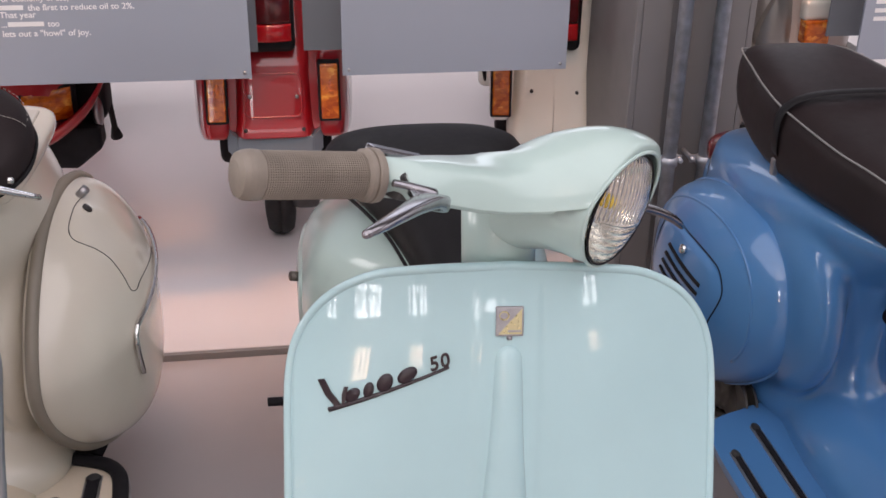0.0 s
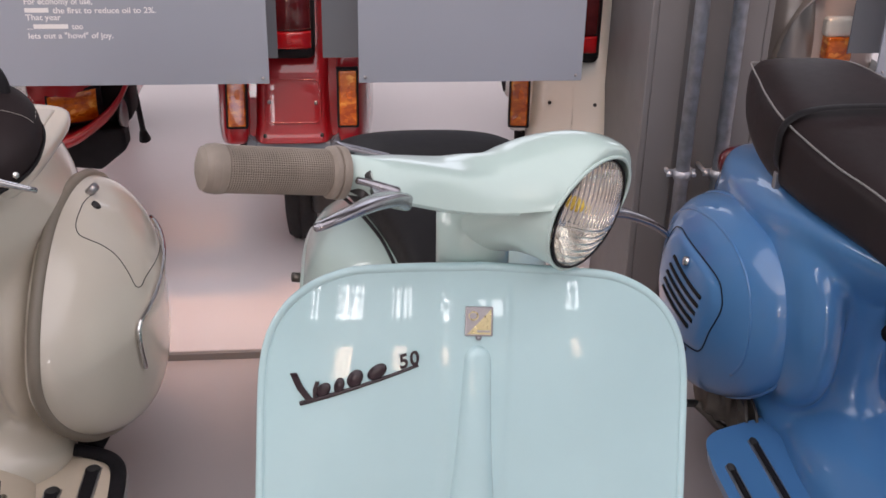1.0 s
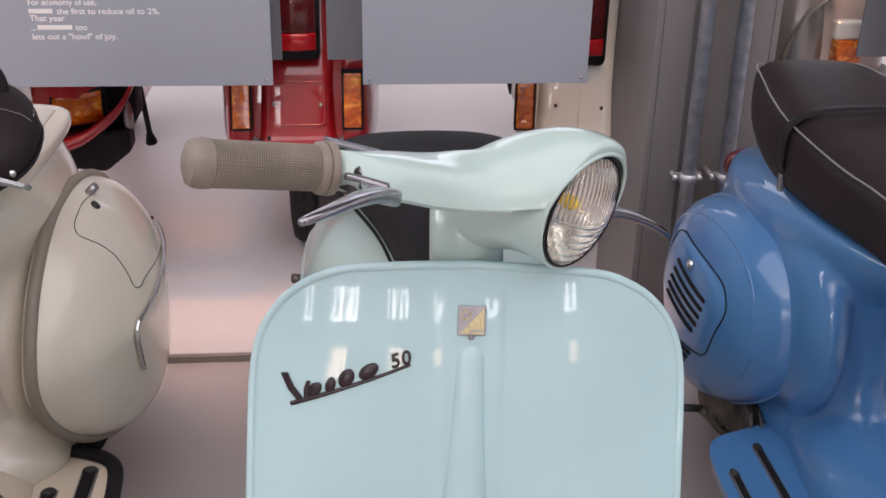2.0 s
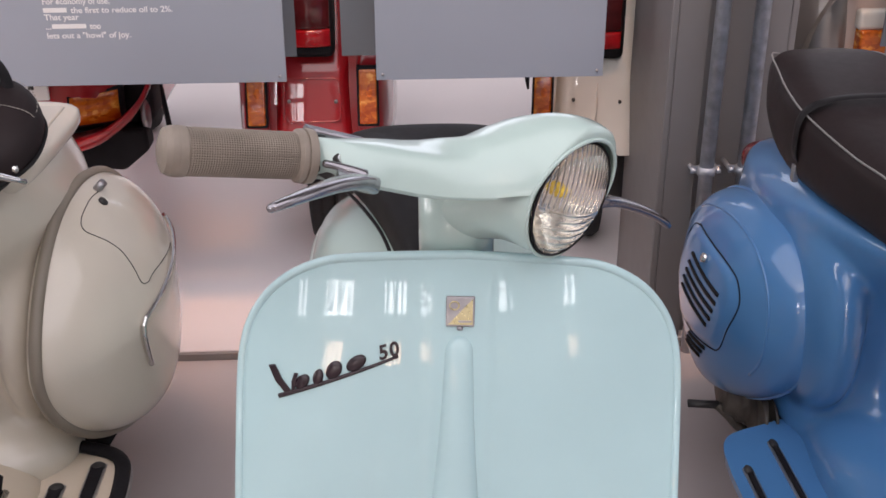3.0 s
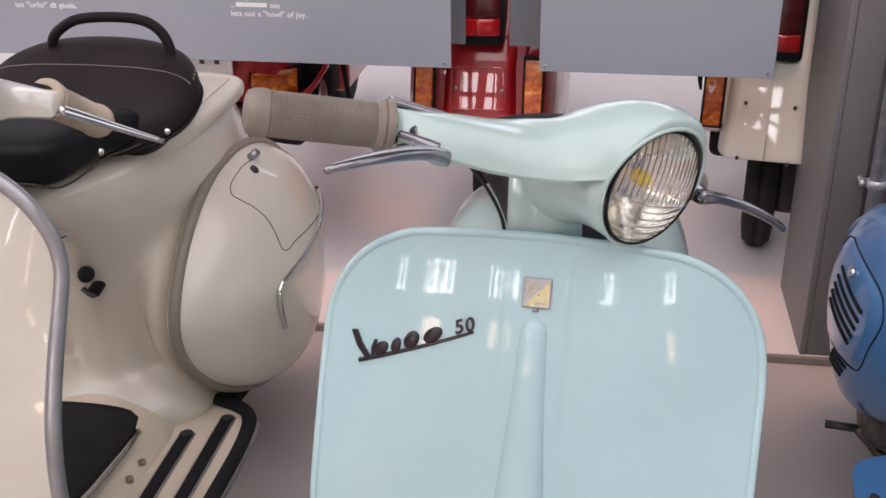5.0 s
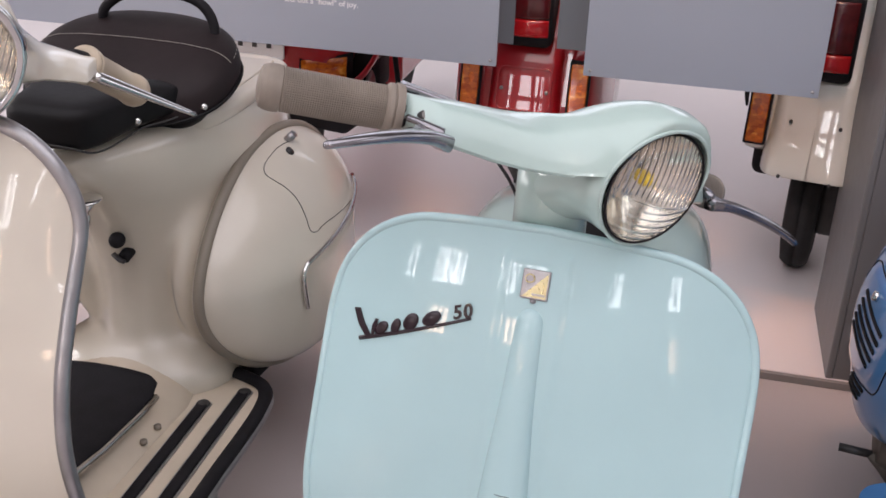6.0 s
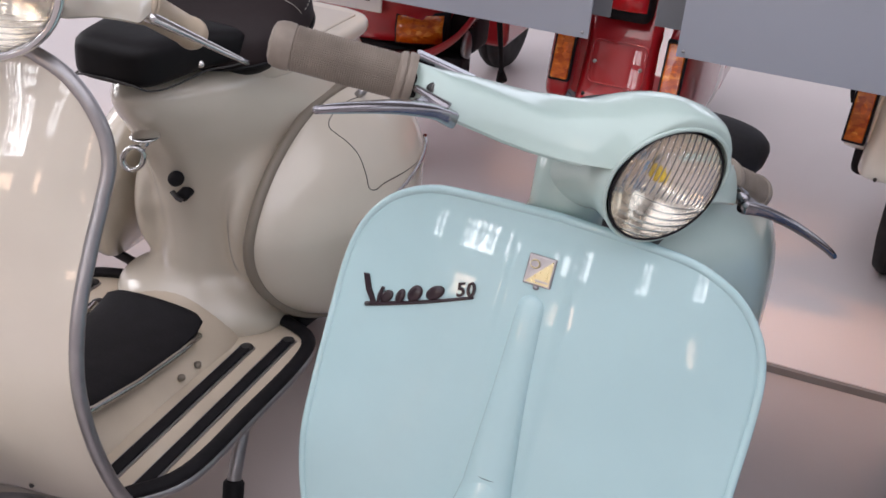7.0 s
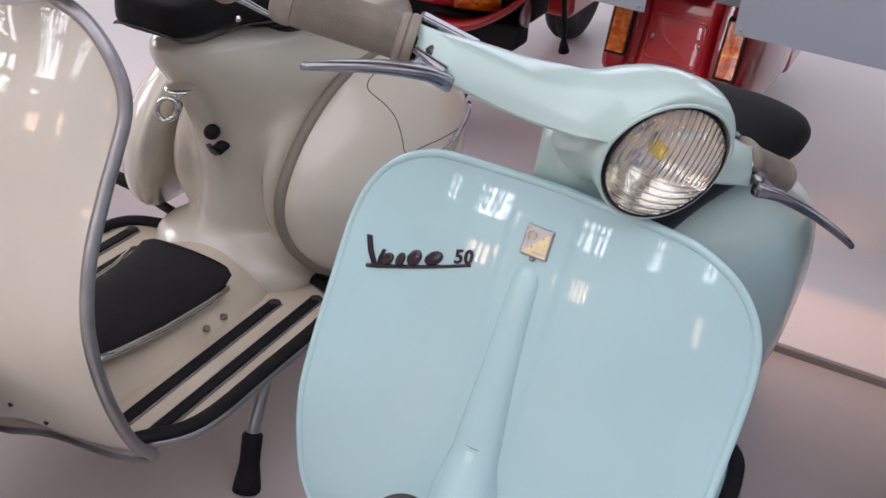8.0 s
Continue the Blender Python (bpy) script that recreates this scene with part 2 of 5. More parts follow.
def lerp_table(table, v):
    """Smooth look-up in sorted (key, value) pairs."""
    if v <= table[0][0]:
        return table[0][1]
    for (a, p), (b, q) in zip(table, table[1:]):
        if v <= b:
            t = (v - a) / (b - a)
            return p + (q - p) * t
    return table[-1][1]


def curve_table(table, v):
    """Look-up in sorted (key, value) pairs along a smooth curve."""
    if v <= table[0][0]:
        return table[0][1]
    if v >= table[-1][0]:
        return table[-1][1]
    i = max(k for k in range(len(table) - 1) if table[k][0] <= v)

    def slope(k):
        lo, hi = max(0, k - 1), min(len(table) - 1, k + 1)
        return (table[hi][1] - table[lo][1]) / (table[hi][0] - table[lo][0])
    (a, p), (b, q) = table[i], table[i + 1]
    h = b - a
    t = (v - a) / h
    return p * (1 + 2 * t) * (1 - t) ** 2 + slope(i) * h * t * (1 - t) ** 2 + q * t * t * (3 - 2 * t) + slope(i + 1) * h * t * t * (t - 1)


def smoothstep(a, b, v):
    t = min(1, max(0, (v - a) / (b - a)))
    return t * t * (3 - 2 * t)


def superellipsoid(bm, c, r, e=2.6, u=40, v=24):
    """A closed, boxier ellipsoid."""
    def sp(w):
        return math.copysign(abs(w) ** (2 / e), w)
    rings = []
    for k in range(v + 1):
        t = math.pi * (k / v) - math.pi / 2
        t = max(-1.5, min(1.5, t))
        rings.append([(c[0] + r[0] * sp(math.cos(t)) * sp(math.cos(a)), c[1] + r[1] * sp(math.cos(t)) * sp(math.sin(a)), c[2] + r[2] * sp(math.sin(t))) for a in [2 * math.pi * i / u for i in range(u)]])
    skin(bm, rings)
    return bm


def wheel(parent, centre, r, w, turn=0.0):
    m = Matrix.Translation(centre) @ pose(0, 0, 0, 0, 90, 0)
    if turn:
        m = Matrix.Translation(centre) @ pose(0, 0, 0, 0, 0, turn) @ pose(0, 0, 0, 0, 90, 0)
    bm = bmesh.new()
    h = w / 2
    lathe(bm, [(-h * 0.8, r * 0.58), (-h, r * 0.75), (-h * 0.85, r * 0.93), (-h * 0.45, r * 0.99), (-h * 0.1, r), (-h * 0.08, r * 0.985), (h * 0.08, r * 0.985), (h * 0.1, r), (h * 0.45, r * 0.99), (h * 0.85, r * 0.93), (h, r * 0.75), (h * 0.8, r * 0.58)], m, 48)
    wh = part("wheel", tube_bm([m @ Vector((0, 0, -0.03)), m @ Vector((0, 0, 0.03))], 0.03, 16), DARK, parent)
    part("tyre", bm, TYRE, wh, "black treaded rubber tyre")
    bm = bmesh.new()
    lathe(bm, [(-h * 0.7, r * 0.3), (-h * 0.75, r * 0.57), (h * 0.75, r * 0.57), (h * 0.7, r * 0.3)], m, 32)
    part("rim", bm, ALU, wh)
    return wh


# ---- the hall ----
def slab(name, x0, x1, y0, y1, z0, z1, material, label, bevel=0.0):
    ob = part(name, box_bm(x0, x1, y0, y1, z0, z1, bevel), material, smooth=False)
    return tagged(ob, label, "setting", kind="structure")


EDGE_Y = 1.151
slab("floor", -8, 8, -7, EDGE_Y + 0.2, -0.2, 0.0, FLOOR, "pale grey smooth resin floor of the hall")
slab("platform", -8, 8, EDGE_Y, 7, -0.1, 0.018, PLATFORM, "low pale platform under the back row", 0.002)
slab("trim", -8, 8, EDGE_Y - 0.012, EDGE_Y - 0.0005, 0.0, 0.0165, EDGE, "thin grey strip along the platform edge", 0.001)


# unseen side wall; its barred openings are added to let the side fill in
def side_wall(name, x0, x1):
    bm = bmesh.new()
    box_bm(x0, x1, -7.2, 7.2, -0.2, 1.45, bm=bm)
    box_bm(x0, x1, -7.2, 7.2, 3.95, 5.6, bm=bm)
    for a, b in ((-7.2, -0.75), (1.55, 2.45), (4.75, 7.2)):
        box_bm(x0, x1, a, b, 1.45, 3.95, bm=bm)
    for wy in (0.4, 3.6):
        for k in (-0.4, 0.4):
            box_bm(x0 + .08, x1 - .08, wy + k - .025, wy + k + .025, 1.45, 3.95, bm=bm)
    ob = part(name, bm, WALL, smooth=False)
    tagged(ob, "plain pale plastered side wall with windows", "setting", kind="structure")


side_wall("wall_west", -8.2, -8)
side_wall("wall_east", 8, 8.2)


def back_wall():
    """The far wall, with a row of unseen openings added for the back fill."""
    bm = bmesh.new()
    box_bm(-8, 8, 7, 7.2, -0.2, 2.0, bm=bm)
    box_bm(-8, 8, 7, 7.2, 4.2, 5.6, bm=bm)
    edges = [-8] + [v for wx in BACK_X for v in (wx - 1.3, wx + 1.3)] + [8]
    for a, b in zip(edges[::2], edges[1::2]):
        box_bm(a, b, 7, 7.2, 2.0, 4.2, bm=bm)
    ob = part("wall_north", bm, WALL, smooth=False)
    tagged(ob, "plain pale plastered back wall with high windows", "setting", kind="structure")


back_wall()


def window_wall():
    """The wall with high window openings, and the windows in it."""
    bm = bmesh.new()
    z0, z1 = 2.1, 3.1
    box_bm(-8, 8, -7.2, -7, -0.2, 1.02, bm=bm)
    box_bm(-8, 8, -7.2, -7, 1.58, z0, bm=bm)
    box_bm(-8, 8, -7.2, -7, z1, 5.6, bm=bm)
    for lo, hi, f in ((z0, z1, 1.0), (1.02, 1.58, .6)):
        edges = [-8] + [v for wx, hf, _ in WINDOWS for v in (wx - hf * f, wx + hf * f)] + [8]
        for a, b in zip(edges[::2], edges[1::2]):
            box_bm(a, b, -7.2, -7, lo, hi, bm=bm)
    w = part("wall_south", bm, WALL, smooth=False)
    tagged(w, "pale plastered wall with high windows", "setting", kind="structure")
    rng = random.Random(4)
    for i, (wx, hf, _) in enumerate(WINDOWS):
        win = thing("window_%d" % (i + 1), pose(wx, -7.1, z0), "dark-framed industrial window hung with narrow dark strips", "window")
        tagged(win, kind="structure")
        bm = bmesh.new()
        for a in (-hf, hf - 0.05):
            box_bm(a, a + 0.05, -0.04, 0.04, 0, z1 - z0, bm=bm)
        for a in (0, z1 - z0 - 0.05):
            box_bm(-hf, hf, -0.04, 0.04, a, a + 0.05, bm=bm)
        part("window_frame", bm, FRAME, win, smooth=False)
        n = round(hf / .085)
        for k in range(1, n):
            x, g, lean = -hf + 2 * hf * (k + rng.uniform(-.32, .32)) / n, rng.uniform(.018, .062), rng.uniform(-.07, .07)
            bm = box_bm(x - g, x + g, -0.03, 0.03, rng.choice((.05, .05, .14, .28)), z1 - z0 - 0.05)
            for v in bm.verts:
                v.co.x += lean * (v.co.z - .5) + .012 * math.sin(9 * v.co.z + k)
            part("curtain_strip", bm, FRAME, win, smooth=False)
        part("glazing_bar", box_bm(-hf + 0.05, hf - 0.05, -0.025, 0.025, .62, .66), FRAME, win, smooth=False)
        # an added, unseen panel that cuts the top off the window's reflection
        part("window_mask", box_bm(-hf + .05, hf - .05, -.06, -.05, 1.0 - rng.uniform(.06, .16), .95), ROOF, win, "grey roller blind", smooth=False)
        for k in (-1, 0, 1):
            part("low_window_bar", box_bm(k * hf * .3 - 0.02, k * hf * .3 + 0.02, -0.03, 0.03, 1.02 - z0, 1.58 - z0), FRAME, win, smooth=False)


window_wall()


# unseen roof, left open below the added fill lamps
def ceiling():
    bm = bmesh.new()
    xs = [-8] + [v for rx in ROOF_X for v in (rx - 1.2, rx + 1.2)] + [8]
    for a, b in ((xs[0], xs[1]), (xs[-2], xs[-1])):
        box_bm(a, b, -7.2, 7.2, 5.5, 5.7, bm=bm)
    for rx in ROOF_X:
        box_bm(rx - 1.2, rx + 1.2, -7.2, -6.5, 5.5, 5.7, bm=bm)
        box_bm(rx - 1.2, rx + 1.2, 2.1, 7.2, 5.5, 5.7, bm=bm)
    ob = part("ceiling", bm, ROOF, smooth=False)
    tagged(ob, "grey roof with long roof lights", "setting", kind="structure")


ceiling()


def column():
    """A boxed steel stanchion with two conduit pipes strapped to its front."""
    c = thing("steel_column", pose(0.488, 1.152, 0), "dark grey painted steel column standing at the platform edge", "column")
    part("flange", box_bm(0.0, 0.014, 0, 0.325, 0, 5.5, 0.003), STEEL, c, smooth=False)
    part("flange", box_bm(0.236, 0.25, 0, 0.325, 0, 5.5, 0.003), STEEL, c, smooth=False)
    part("front_plate", box_bm(0.0142, 0.076, 0.001, 0.012, 0, 5.5, 0.002), STEEL, c, smooth=False)
    part("front_plate", box_bm(0.192, 0.2358, 0.001, 0.012, 0, 5.5, 0.002), STEEL, c, smooth=False)
    part("web", box_bm(0.0142, 0.2358, 0.03, 0.045, 0, 5.5), STEEL, c, smooth=False)
    for x in (0.090, 0.168):
        p = part("conduit_pipe", tube_bm([(x, -0.03, 0.0), (x, -0.03, 5.5)], 0.0145, 20), GALV, c, "mottled galvanised conduit pipe")
        for z in (0.425, 1.6, 2.8):
            part("pipe_clamp", tube_bm([(x, -0.03, z - 0.009), (x, -0.03, z + 0.009)], 0.018, 20), GALV, p)
            part("clamp_bolt", tube_bm([(x + 0.024, -0.036, z), (x + 0.024, 0.03, z)], 0.0055, 8), GALV, p)
            part("clamp_bolt", tube_bm([(x - 0.026, -0.032, z), (x - 0.026, 0.03, z)], 0.005, 8), GALV, p)
            part("clamp_strap", box_bm(x - 0.03, x + 0.03, -0.024, -0.019, z - 0.008, z + 0.008), GALV, p, smooth=False)


column()


# ---- information boards ----
def words(text, x, z, size, width, parent):
    cu = bpy.data.curves.new("words", 'FONT')
    cu.body, cu.size, cu.extrude, cu.offset = text, size, 0.0004, 0.0002
    tmp = bpy.data.objects.new("words_tmp", cu)
    scene.collection.objects.link(tmp)
    bpy.context.view_layer.update()
    me = bpy.data.meshes.new_from_object(tmp.evaluated_get(bpy.context.evaluated_depsgraph_get()))
    bpy.data.objects.remove(tmp)
    bpy.data.curves.remove(cu)
    co = [v.co.x for v in me.vertices]
    s = width / (max(co) - min(co))
    me.transform(Matrix.Diagonal((s, 1, 1, 1)))
    me.materials.append(WHITE_INK)
    ob = new("text_line", me)
    ob.parent = parent
    ob.matrix_local = pose(x, -0.0035, z, 90, 0, 0)
    return ob


def ink_bar(x0, x1, z, parent, h=0.009):
    part("word_bar", box_bm(x0, x1, -0.0038, -0.0031, z, z + h), WHITE_INK, parent, smooth=False)


def board(x0, x1, back0, back1, label):
    b = thing("information_board", pose(0, 1.27, 0.585), label, "sign", "hanging information boards")
    part("panel", box_bm(x0, x1, -0.003, 0.003, 0, 0.46, 0.0008), BOARD, b, smooth=False)
    part("back_panel", box_bm(back0, back1, 0.127, 0.131, 0.017, 0.45, 0.0008), BOARD_DARK, b, "darker grey panel hung behind", smooth=False)
    for x in (x0 + 0.013, x1 - 0.013):
        for z in (0.012, 0.44):
            part("screw", tube_bm([(x, -0.0028, z), (x, -0.006, z)], 0.0032, 10, up=(1, 0, 0)), ALU, b)
    for x in (max(x0, back0) + 0.06, min(x1, back1) - 0.06):
        part("spacer", tube_bm([(x, 0.002, 0.40), (x, 0.128, 0.40)], 0.006, 8), ALU, b)
        part("hanger_rod", tube_bm([(x, 0.06, 0.40), (x, 0.06, 4.915)], 0.004, 8), ALU, b)
    return b


bd = board(-1.62, -0.275, -1.60, -0.262, "grey information board with white text in two languages")
for txt, z, x1 in (("For economy of use,", 0.752, -0.615), ("That year", 0.7205, -0.678), ("lets out a \"howl\" of joy.", 0.6835, -0.581)):
    words(txt, -0.746, z - 0.585, 0.0165, x1 + 0.746, bd)
ink_bar(-0.746, -0.700, 0.7355 - 0.585, bd)
words("the first to reduce oil to 2%.", -0.692, 0.734 - 0.585, 0.0165, 0.200, bd)
words("...", -0.746, 0.702 - 0.585, 0.0165, 0.010, bd)
ink_bar(-0.733, -0.666, 0.703 - 0.585, bd)
words("too", -0.659, 0.702 - 0.585, 0.0165, 0.022, bd)
words("un \"urlo\" di gioia.", -1.235, 0.690 - 0.585, 0.0165, 0.142, bd)
words("anche", -1.235, 0.708 - 0.585, 0.0165, 0.050, bd)
ink_bar(-1.178, -1.106, 0.709 - 0.585, bd)
board(-0.09, 0.382, -0.165, 0.30, "plain grey information board with small screws")
bd = board(1.036, 1.75, 1.026, 1.72, "grey information board with white lettering beside column")
for z, w in ((0.709, 0.05), (0.690, 0.075), (0.672, 0.10)):
    ink_bar(1.06, 1.06 + w, z - 0.585, bd)
    ink_bar(1.07 + w, 1.15 + w, z - 0.585, bd)


# ---- scooter pieces ----
HALF = [(0, .784), (.06, .7815), (.103, .7775), (.1303, .7728), (.1543, .7633), (.1767, .7489), (.1961, .7286), (.2111, .7023), (.2188, .6716), (.221, .6345), (.221, .5845), (.221, .535),
        (.2205, .481), (.2134, .4264), (.2006, .3761), (.1757, .3245), (.1422, .2871), (.10, .268), (.05, .256), (0, .252)]


CREAM_HALF = [(0, .8525), (.06, .8522), (.105, .8505), (.1428, .8458), (.180, .8315), (.2092, .8058), (.2270, .7739), (.2345, .7388), (.2330, .7005), (.2315, .65), (.2312, .58), (.2330, .50), (.2390, .42),
              (.2429, .34), (.2434, .28), (.2377, .243), (.219, .221), (.18, .2135), (.10, .2125), (0, .212)]


def outline(half):
    """The edge of a leg shield as (x, z), all the way round."""
    right = [(p.x, p.y) for p in spline([(a, b, 0) for a, b in half], 5)]
    return right + [(-x, z) for x, z in reversed(right[1:-1])]


CENTRE_Y = [(.20, -.02), (.25, -.05), (.30, -.072), (.36, -.083), (.42, -.0815), (.48, -.0725), (.54, -.0605), (.60, -.0465), (.65, -.0335), (.70, -.0185), (.74, -.0045), (.77, .0075), (.80, .021), (.90, .07)]
SWEEP = [(.20, .012), (.30, .014), (.42, .0145), (.48, .0135), (.535, .019), (.585, .028), (.635, .037), (.67, .041), (.70, .0435), (.74, .0455), (.80, .046), (.90, .046)]
RIDGE_X = -.004
RIDGE_HALF = [(.40, .036), (.48, .029), (.55, .0235), (.62, .0178), (.69, .0145), (.72, .013)]
RIDGE_RISE = [(.40, .029), (.48, .019), (.55, .0135), (.62, .0105), (.69, .008), (.71, .007)]


def mint_shield_y(x, z):
    """How far forward the shield stands; a shallow pressed strip runs down its middle."""
    y = curve_table(CENTRE_Y, z) + curve_table(SWEEP, z) * min(1.3, abs(x) / 0.22) ** 2.7
    return y - 0.0024 * (1 - smoothstep(0.029, 0.034, abs(x - RIDGE_X))) * smoothstep(0.775, 0.755, z)


def shield_ridge(shield, material):
    """The pressed rib that runs down the middle of the shield, with a rounded top."""
    rings, top, dome = [], .7125, .013
    for k in range(33):
        z = top - (top - .44) * (k / 32) ** 1.6
        f = math.sqrt(max(0.0, 1 - max(0.0, (z - top + dome) / dome) ** 2))
        s, a = curve_table(RIDGE_HALF, z) * max(f, .05), curve_table(RIDGE_RISE, z) * max(f, .02)
        ring = []
        for i in range(25):
            u = math.sin(radians(-90 + 7.5 * i))
            ring.append((RIDGE_X + s * u, mint_shield_y(RIDGE_X + s * u, z) + .0016 - (a + .0016) * max(0.0, 1 - abs(u) ** 2.4) ** 0.55, z))
        rings.append(ring)
    bm = bmesh.new()
    skin(bm, rings, caps=False, closed=False)
    return part("shield_ridge", bm, material, shield)


EDGE_TABLE = [(.20, .02), (.2175, .012), (.242, -.0075), (.28, -.0434), (.34, -.0728), (.42, -.0953), (.50, -.1022), (.58, -.0892), (.65, -.0595), (.70, -.0357), (.74, -.0234), (.774, -.0150), (.806, -.0113), (.83, -.010), (.87, -.012)]


BULGE = [(.20, .035), (.35, .03), (.43, .022), (.5, .019), (.54, .019), (.6, .026), (.65, .0408), (.69, .0506), (.71, .0526), (.73, .0518), (.75, .0497), (.77, .0472), (.79, .0432), (.81, .0383), (.825, .0344), (.84, .0285), (.86, .014), (.90, .010)]
BULGE_POWER = [(.20, 6.0), (.60, 4.36), (.72, 5.75), (.78, 6.02), (.84, 3.79), (.90, 3.79)]


def cream_shield_y(x, z):
    e = curve_table(EDGE_TABLE, z)
    bulge = curve_table(BULGE, z)
    e += .048 * x * (1 - min(1.05, abs(x) / 0.236) ** 8)
    return e - bulge * (1 - min(1.05, abs(x) / 0.236) ** curve_table(BULGE_POWER, z)) - 0.03 * math.exp(-(x / 0.05) ** 2) * smoothstep(0.8, 0.6, z)

def leg_shield(parent, y_of, material, rim_material, rim_r, half, label=""):
    o = outline(half)
    right = sorted(((z, x) for x, z in [(p.x, p.y) for p in spline([(a, b, 0) for a, b in half], 8)]))
    lo, hi = right[0][0], right[-1][0]
    bm = bmesh.new()
    rows, nx, nz = [], 44, 110
    for k in range(nz + 1):
        z = lo + (hi - lo) * (1 - math.cos(math.pi * k / nz)) / 2
        wv = max(0.004, lerp_table(right, z))
        rows.append([bm.verts.new((wv * u, y_of(wv * u, z), z)) for u in [math.copysign(abs(i / nx) ** 1.5, i) for i in range(-nx, nx + 1)]])
    for a, b in zip(rows, rows[1:]):
        for i in range(2 * nx):
            bm.faces.new((a[i], a[i + 1], b[i + 1], b[i]))
    sh = part("leg_shield", bm, material, parent, label)
    modify(sh, ('SOLIDIFY', dict(thickness=0.0025, offset=0.0)))
    part("shield_rim", tube_bm([(x * 0.999, y_of(x, z) + 0.001, z) for x, z in o], rim_r, 12, up=(0, 1, 0), closed=True), rim_material, sh)
    return sh


RAKE, TURN = radians(27), radians(48.7)
STEER_AXIS = Vector((0, math.sin(RAKE), math.cos(RAKE)))


def blade_ring(pts, k, wide, thin, e, n=24):
    """A flat, squarish section across a lever at its point k; the blade slopes up towards the front."""
    way = (Vector(pts[min(k + 1, len(pts) - 1)]) - Vector(pts[max(k - 1, 0)])).normalized()
    side = Vector((0, -.966, .26))
    side = (side - way * side.dot(way)).normalized()
    up = side.cross(way)
    return [Vector(pts[k]) + side * q[0] + up * q[2] for q in oval(0, 0, 0, wide, thin, n, e)]


def headset(root, pivot, material, lens_y=-0.10, lens_r=0.057, lens_z=0.072, chrome_rim=False, off=0.008, grip=True):
    """Handlebar with lamp, grips and levers, turned about the raked steering column. Returns nothing; all are parts of root."""
    turn = Matrix.Translation(pivot) @ Matrix.Rotation(TURN, 4, STEER_AXIS)
    # upper shell: left half by stations (x, front y, rear y, ledge z, top z), then mirrored
    arm = [(.203, .026, .0431, .046, .0621), (.194, .008, .0429, .0445, .0641), (.183, -.0145, .0426, .0425, .0664), (.1785, -.0200, .0425, .042, .0674), (.155, -.0265, .0420, .042, .0706), (.130, -.0365, .0387, .0425, .0732), (.105, -.0495, .0345, .046, .0752), (.085, -.062, .0274, .0515, .0795), (.070, -.0755, .0225, .058, .0885)]
    d, up, rr = lens_y + 0.10, lens_z + lens_r - 0.129, lens_r + 0.0025
    half = []
    for x, yf, yr, zl, zt in arm:
        k = smoothstep(.14, .06, x)
        if not grip:
            x, zt = x * (1 + .06 * (1 - k)), zt - (zt - zl) * .30 * (1 - k)
        half.append((x + (lens_r - .057) * k, yf + d * k, yr, zl + (lens_z - .072) * k, zt + up * k))
    for f in (1.0, .985, .95, .89, .80, .68, .54, .38, .2, 0.0):
        x = rr * f
        half.append((x, lens_y - .001 - .010 * math.sqrt(max(0, 1 - f * f)), .0239 - .0018 * f, lens_z + math.sqrt(max(0, rr * rr - x * x)), curve_table([(0, .1456), (.010, .1455), (.02, .1440), (.035, .1340), (.045, .1219), (.0595, .1008)], x * .0595 / rr) + up))
    bm = bmesh.new()
    rings, under = [], []
    for x, yf, yr, zl, zt in half:
        zb = .060 - .033 * smoothstep(.06, .19, x)
        g = smoothstep(rr * .7, rr + .02, x)
        ring = []
        for k in range(25):
            a = math.pi * k / 24
            s = ((1 - math.cos(a)) / 2) ** (2.43 - 1.43 * g)
            z0 = zl if k <= 12 else zb
            h = math.sin(a) ** (1.0 - .64 * g if k <= 12 else 1.1 - .74 * g)
            if s < .5 and k <= 12:
                h += (1 - (1 - 2 * s) ** (1.35 + 2.5 * smoothstep(.20, .12, x)) - h) * g
            ring.append(Vector((off - x, yf + (yr - yf) * s, z0 + (zt - z0) * h)))
        rings.append(ring)
        if x > rr:
            under.append([Vector((off - x, yf, zl)), Vector((off - x, yf + .0015, zl - .003)), Vector((off - x, yf + .005, zl - .0045)), Vector((off - x, yr - .004, zb - .0045)), Vector((off - x, yr, zb))])
    def mirror(rs):
        return [[Vector((2 * off - q.x, q.y, q.z)) for q in r] for r in rs]
    skin(bm, rings + mirror(reversed(rings[:-1])), caps=False, closed=False)
    for us in (under, mirror(under)):
        skin(bm, us, caps=False, closed=False)
    for end in (rings[0] + [under[0][3], under[0][2], under[0][1]], mirror([rings[0] + [under[0][3], under[0][2], under[0][1]]])[0]):
        bm.faces.new([bm.verts.new(q) for q in end])
    fun = [(lens_y - .003, lens_r + .0022, lens_z), (lens_y + .014, lens_r + .0005, lens_z - .003), (lens_y + .034, lens_r - .006, lens_z - .011), (-.045 + d * .5, .047, .052), (-.020 + d * .2, .0410, .034), (.002, .0378, .022), (.018, .0362, .016), (.026, .028, .016), (.032, .012, .016)]
    fine = spline([(y, r, z) for y, r, z in fun], 4)
    skin(bm, [oval(off * .9, q.x, q.z, q.y, q.y, 40) for q in fine], caps=False)
    part("handlebar", bm, material, root, matrix=turn)
    part("speedometer", lathe(bmesh.new(), [(-.02, .022), (.0, .022), (.003, .020), (.0045, .008)], Matrix.Translation((off - .050, .012, .0665)) @ pose(0, 0, 0, 16, 0, 0), 28), material, root, "low round speedometer cover", matrix=turn)
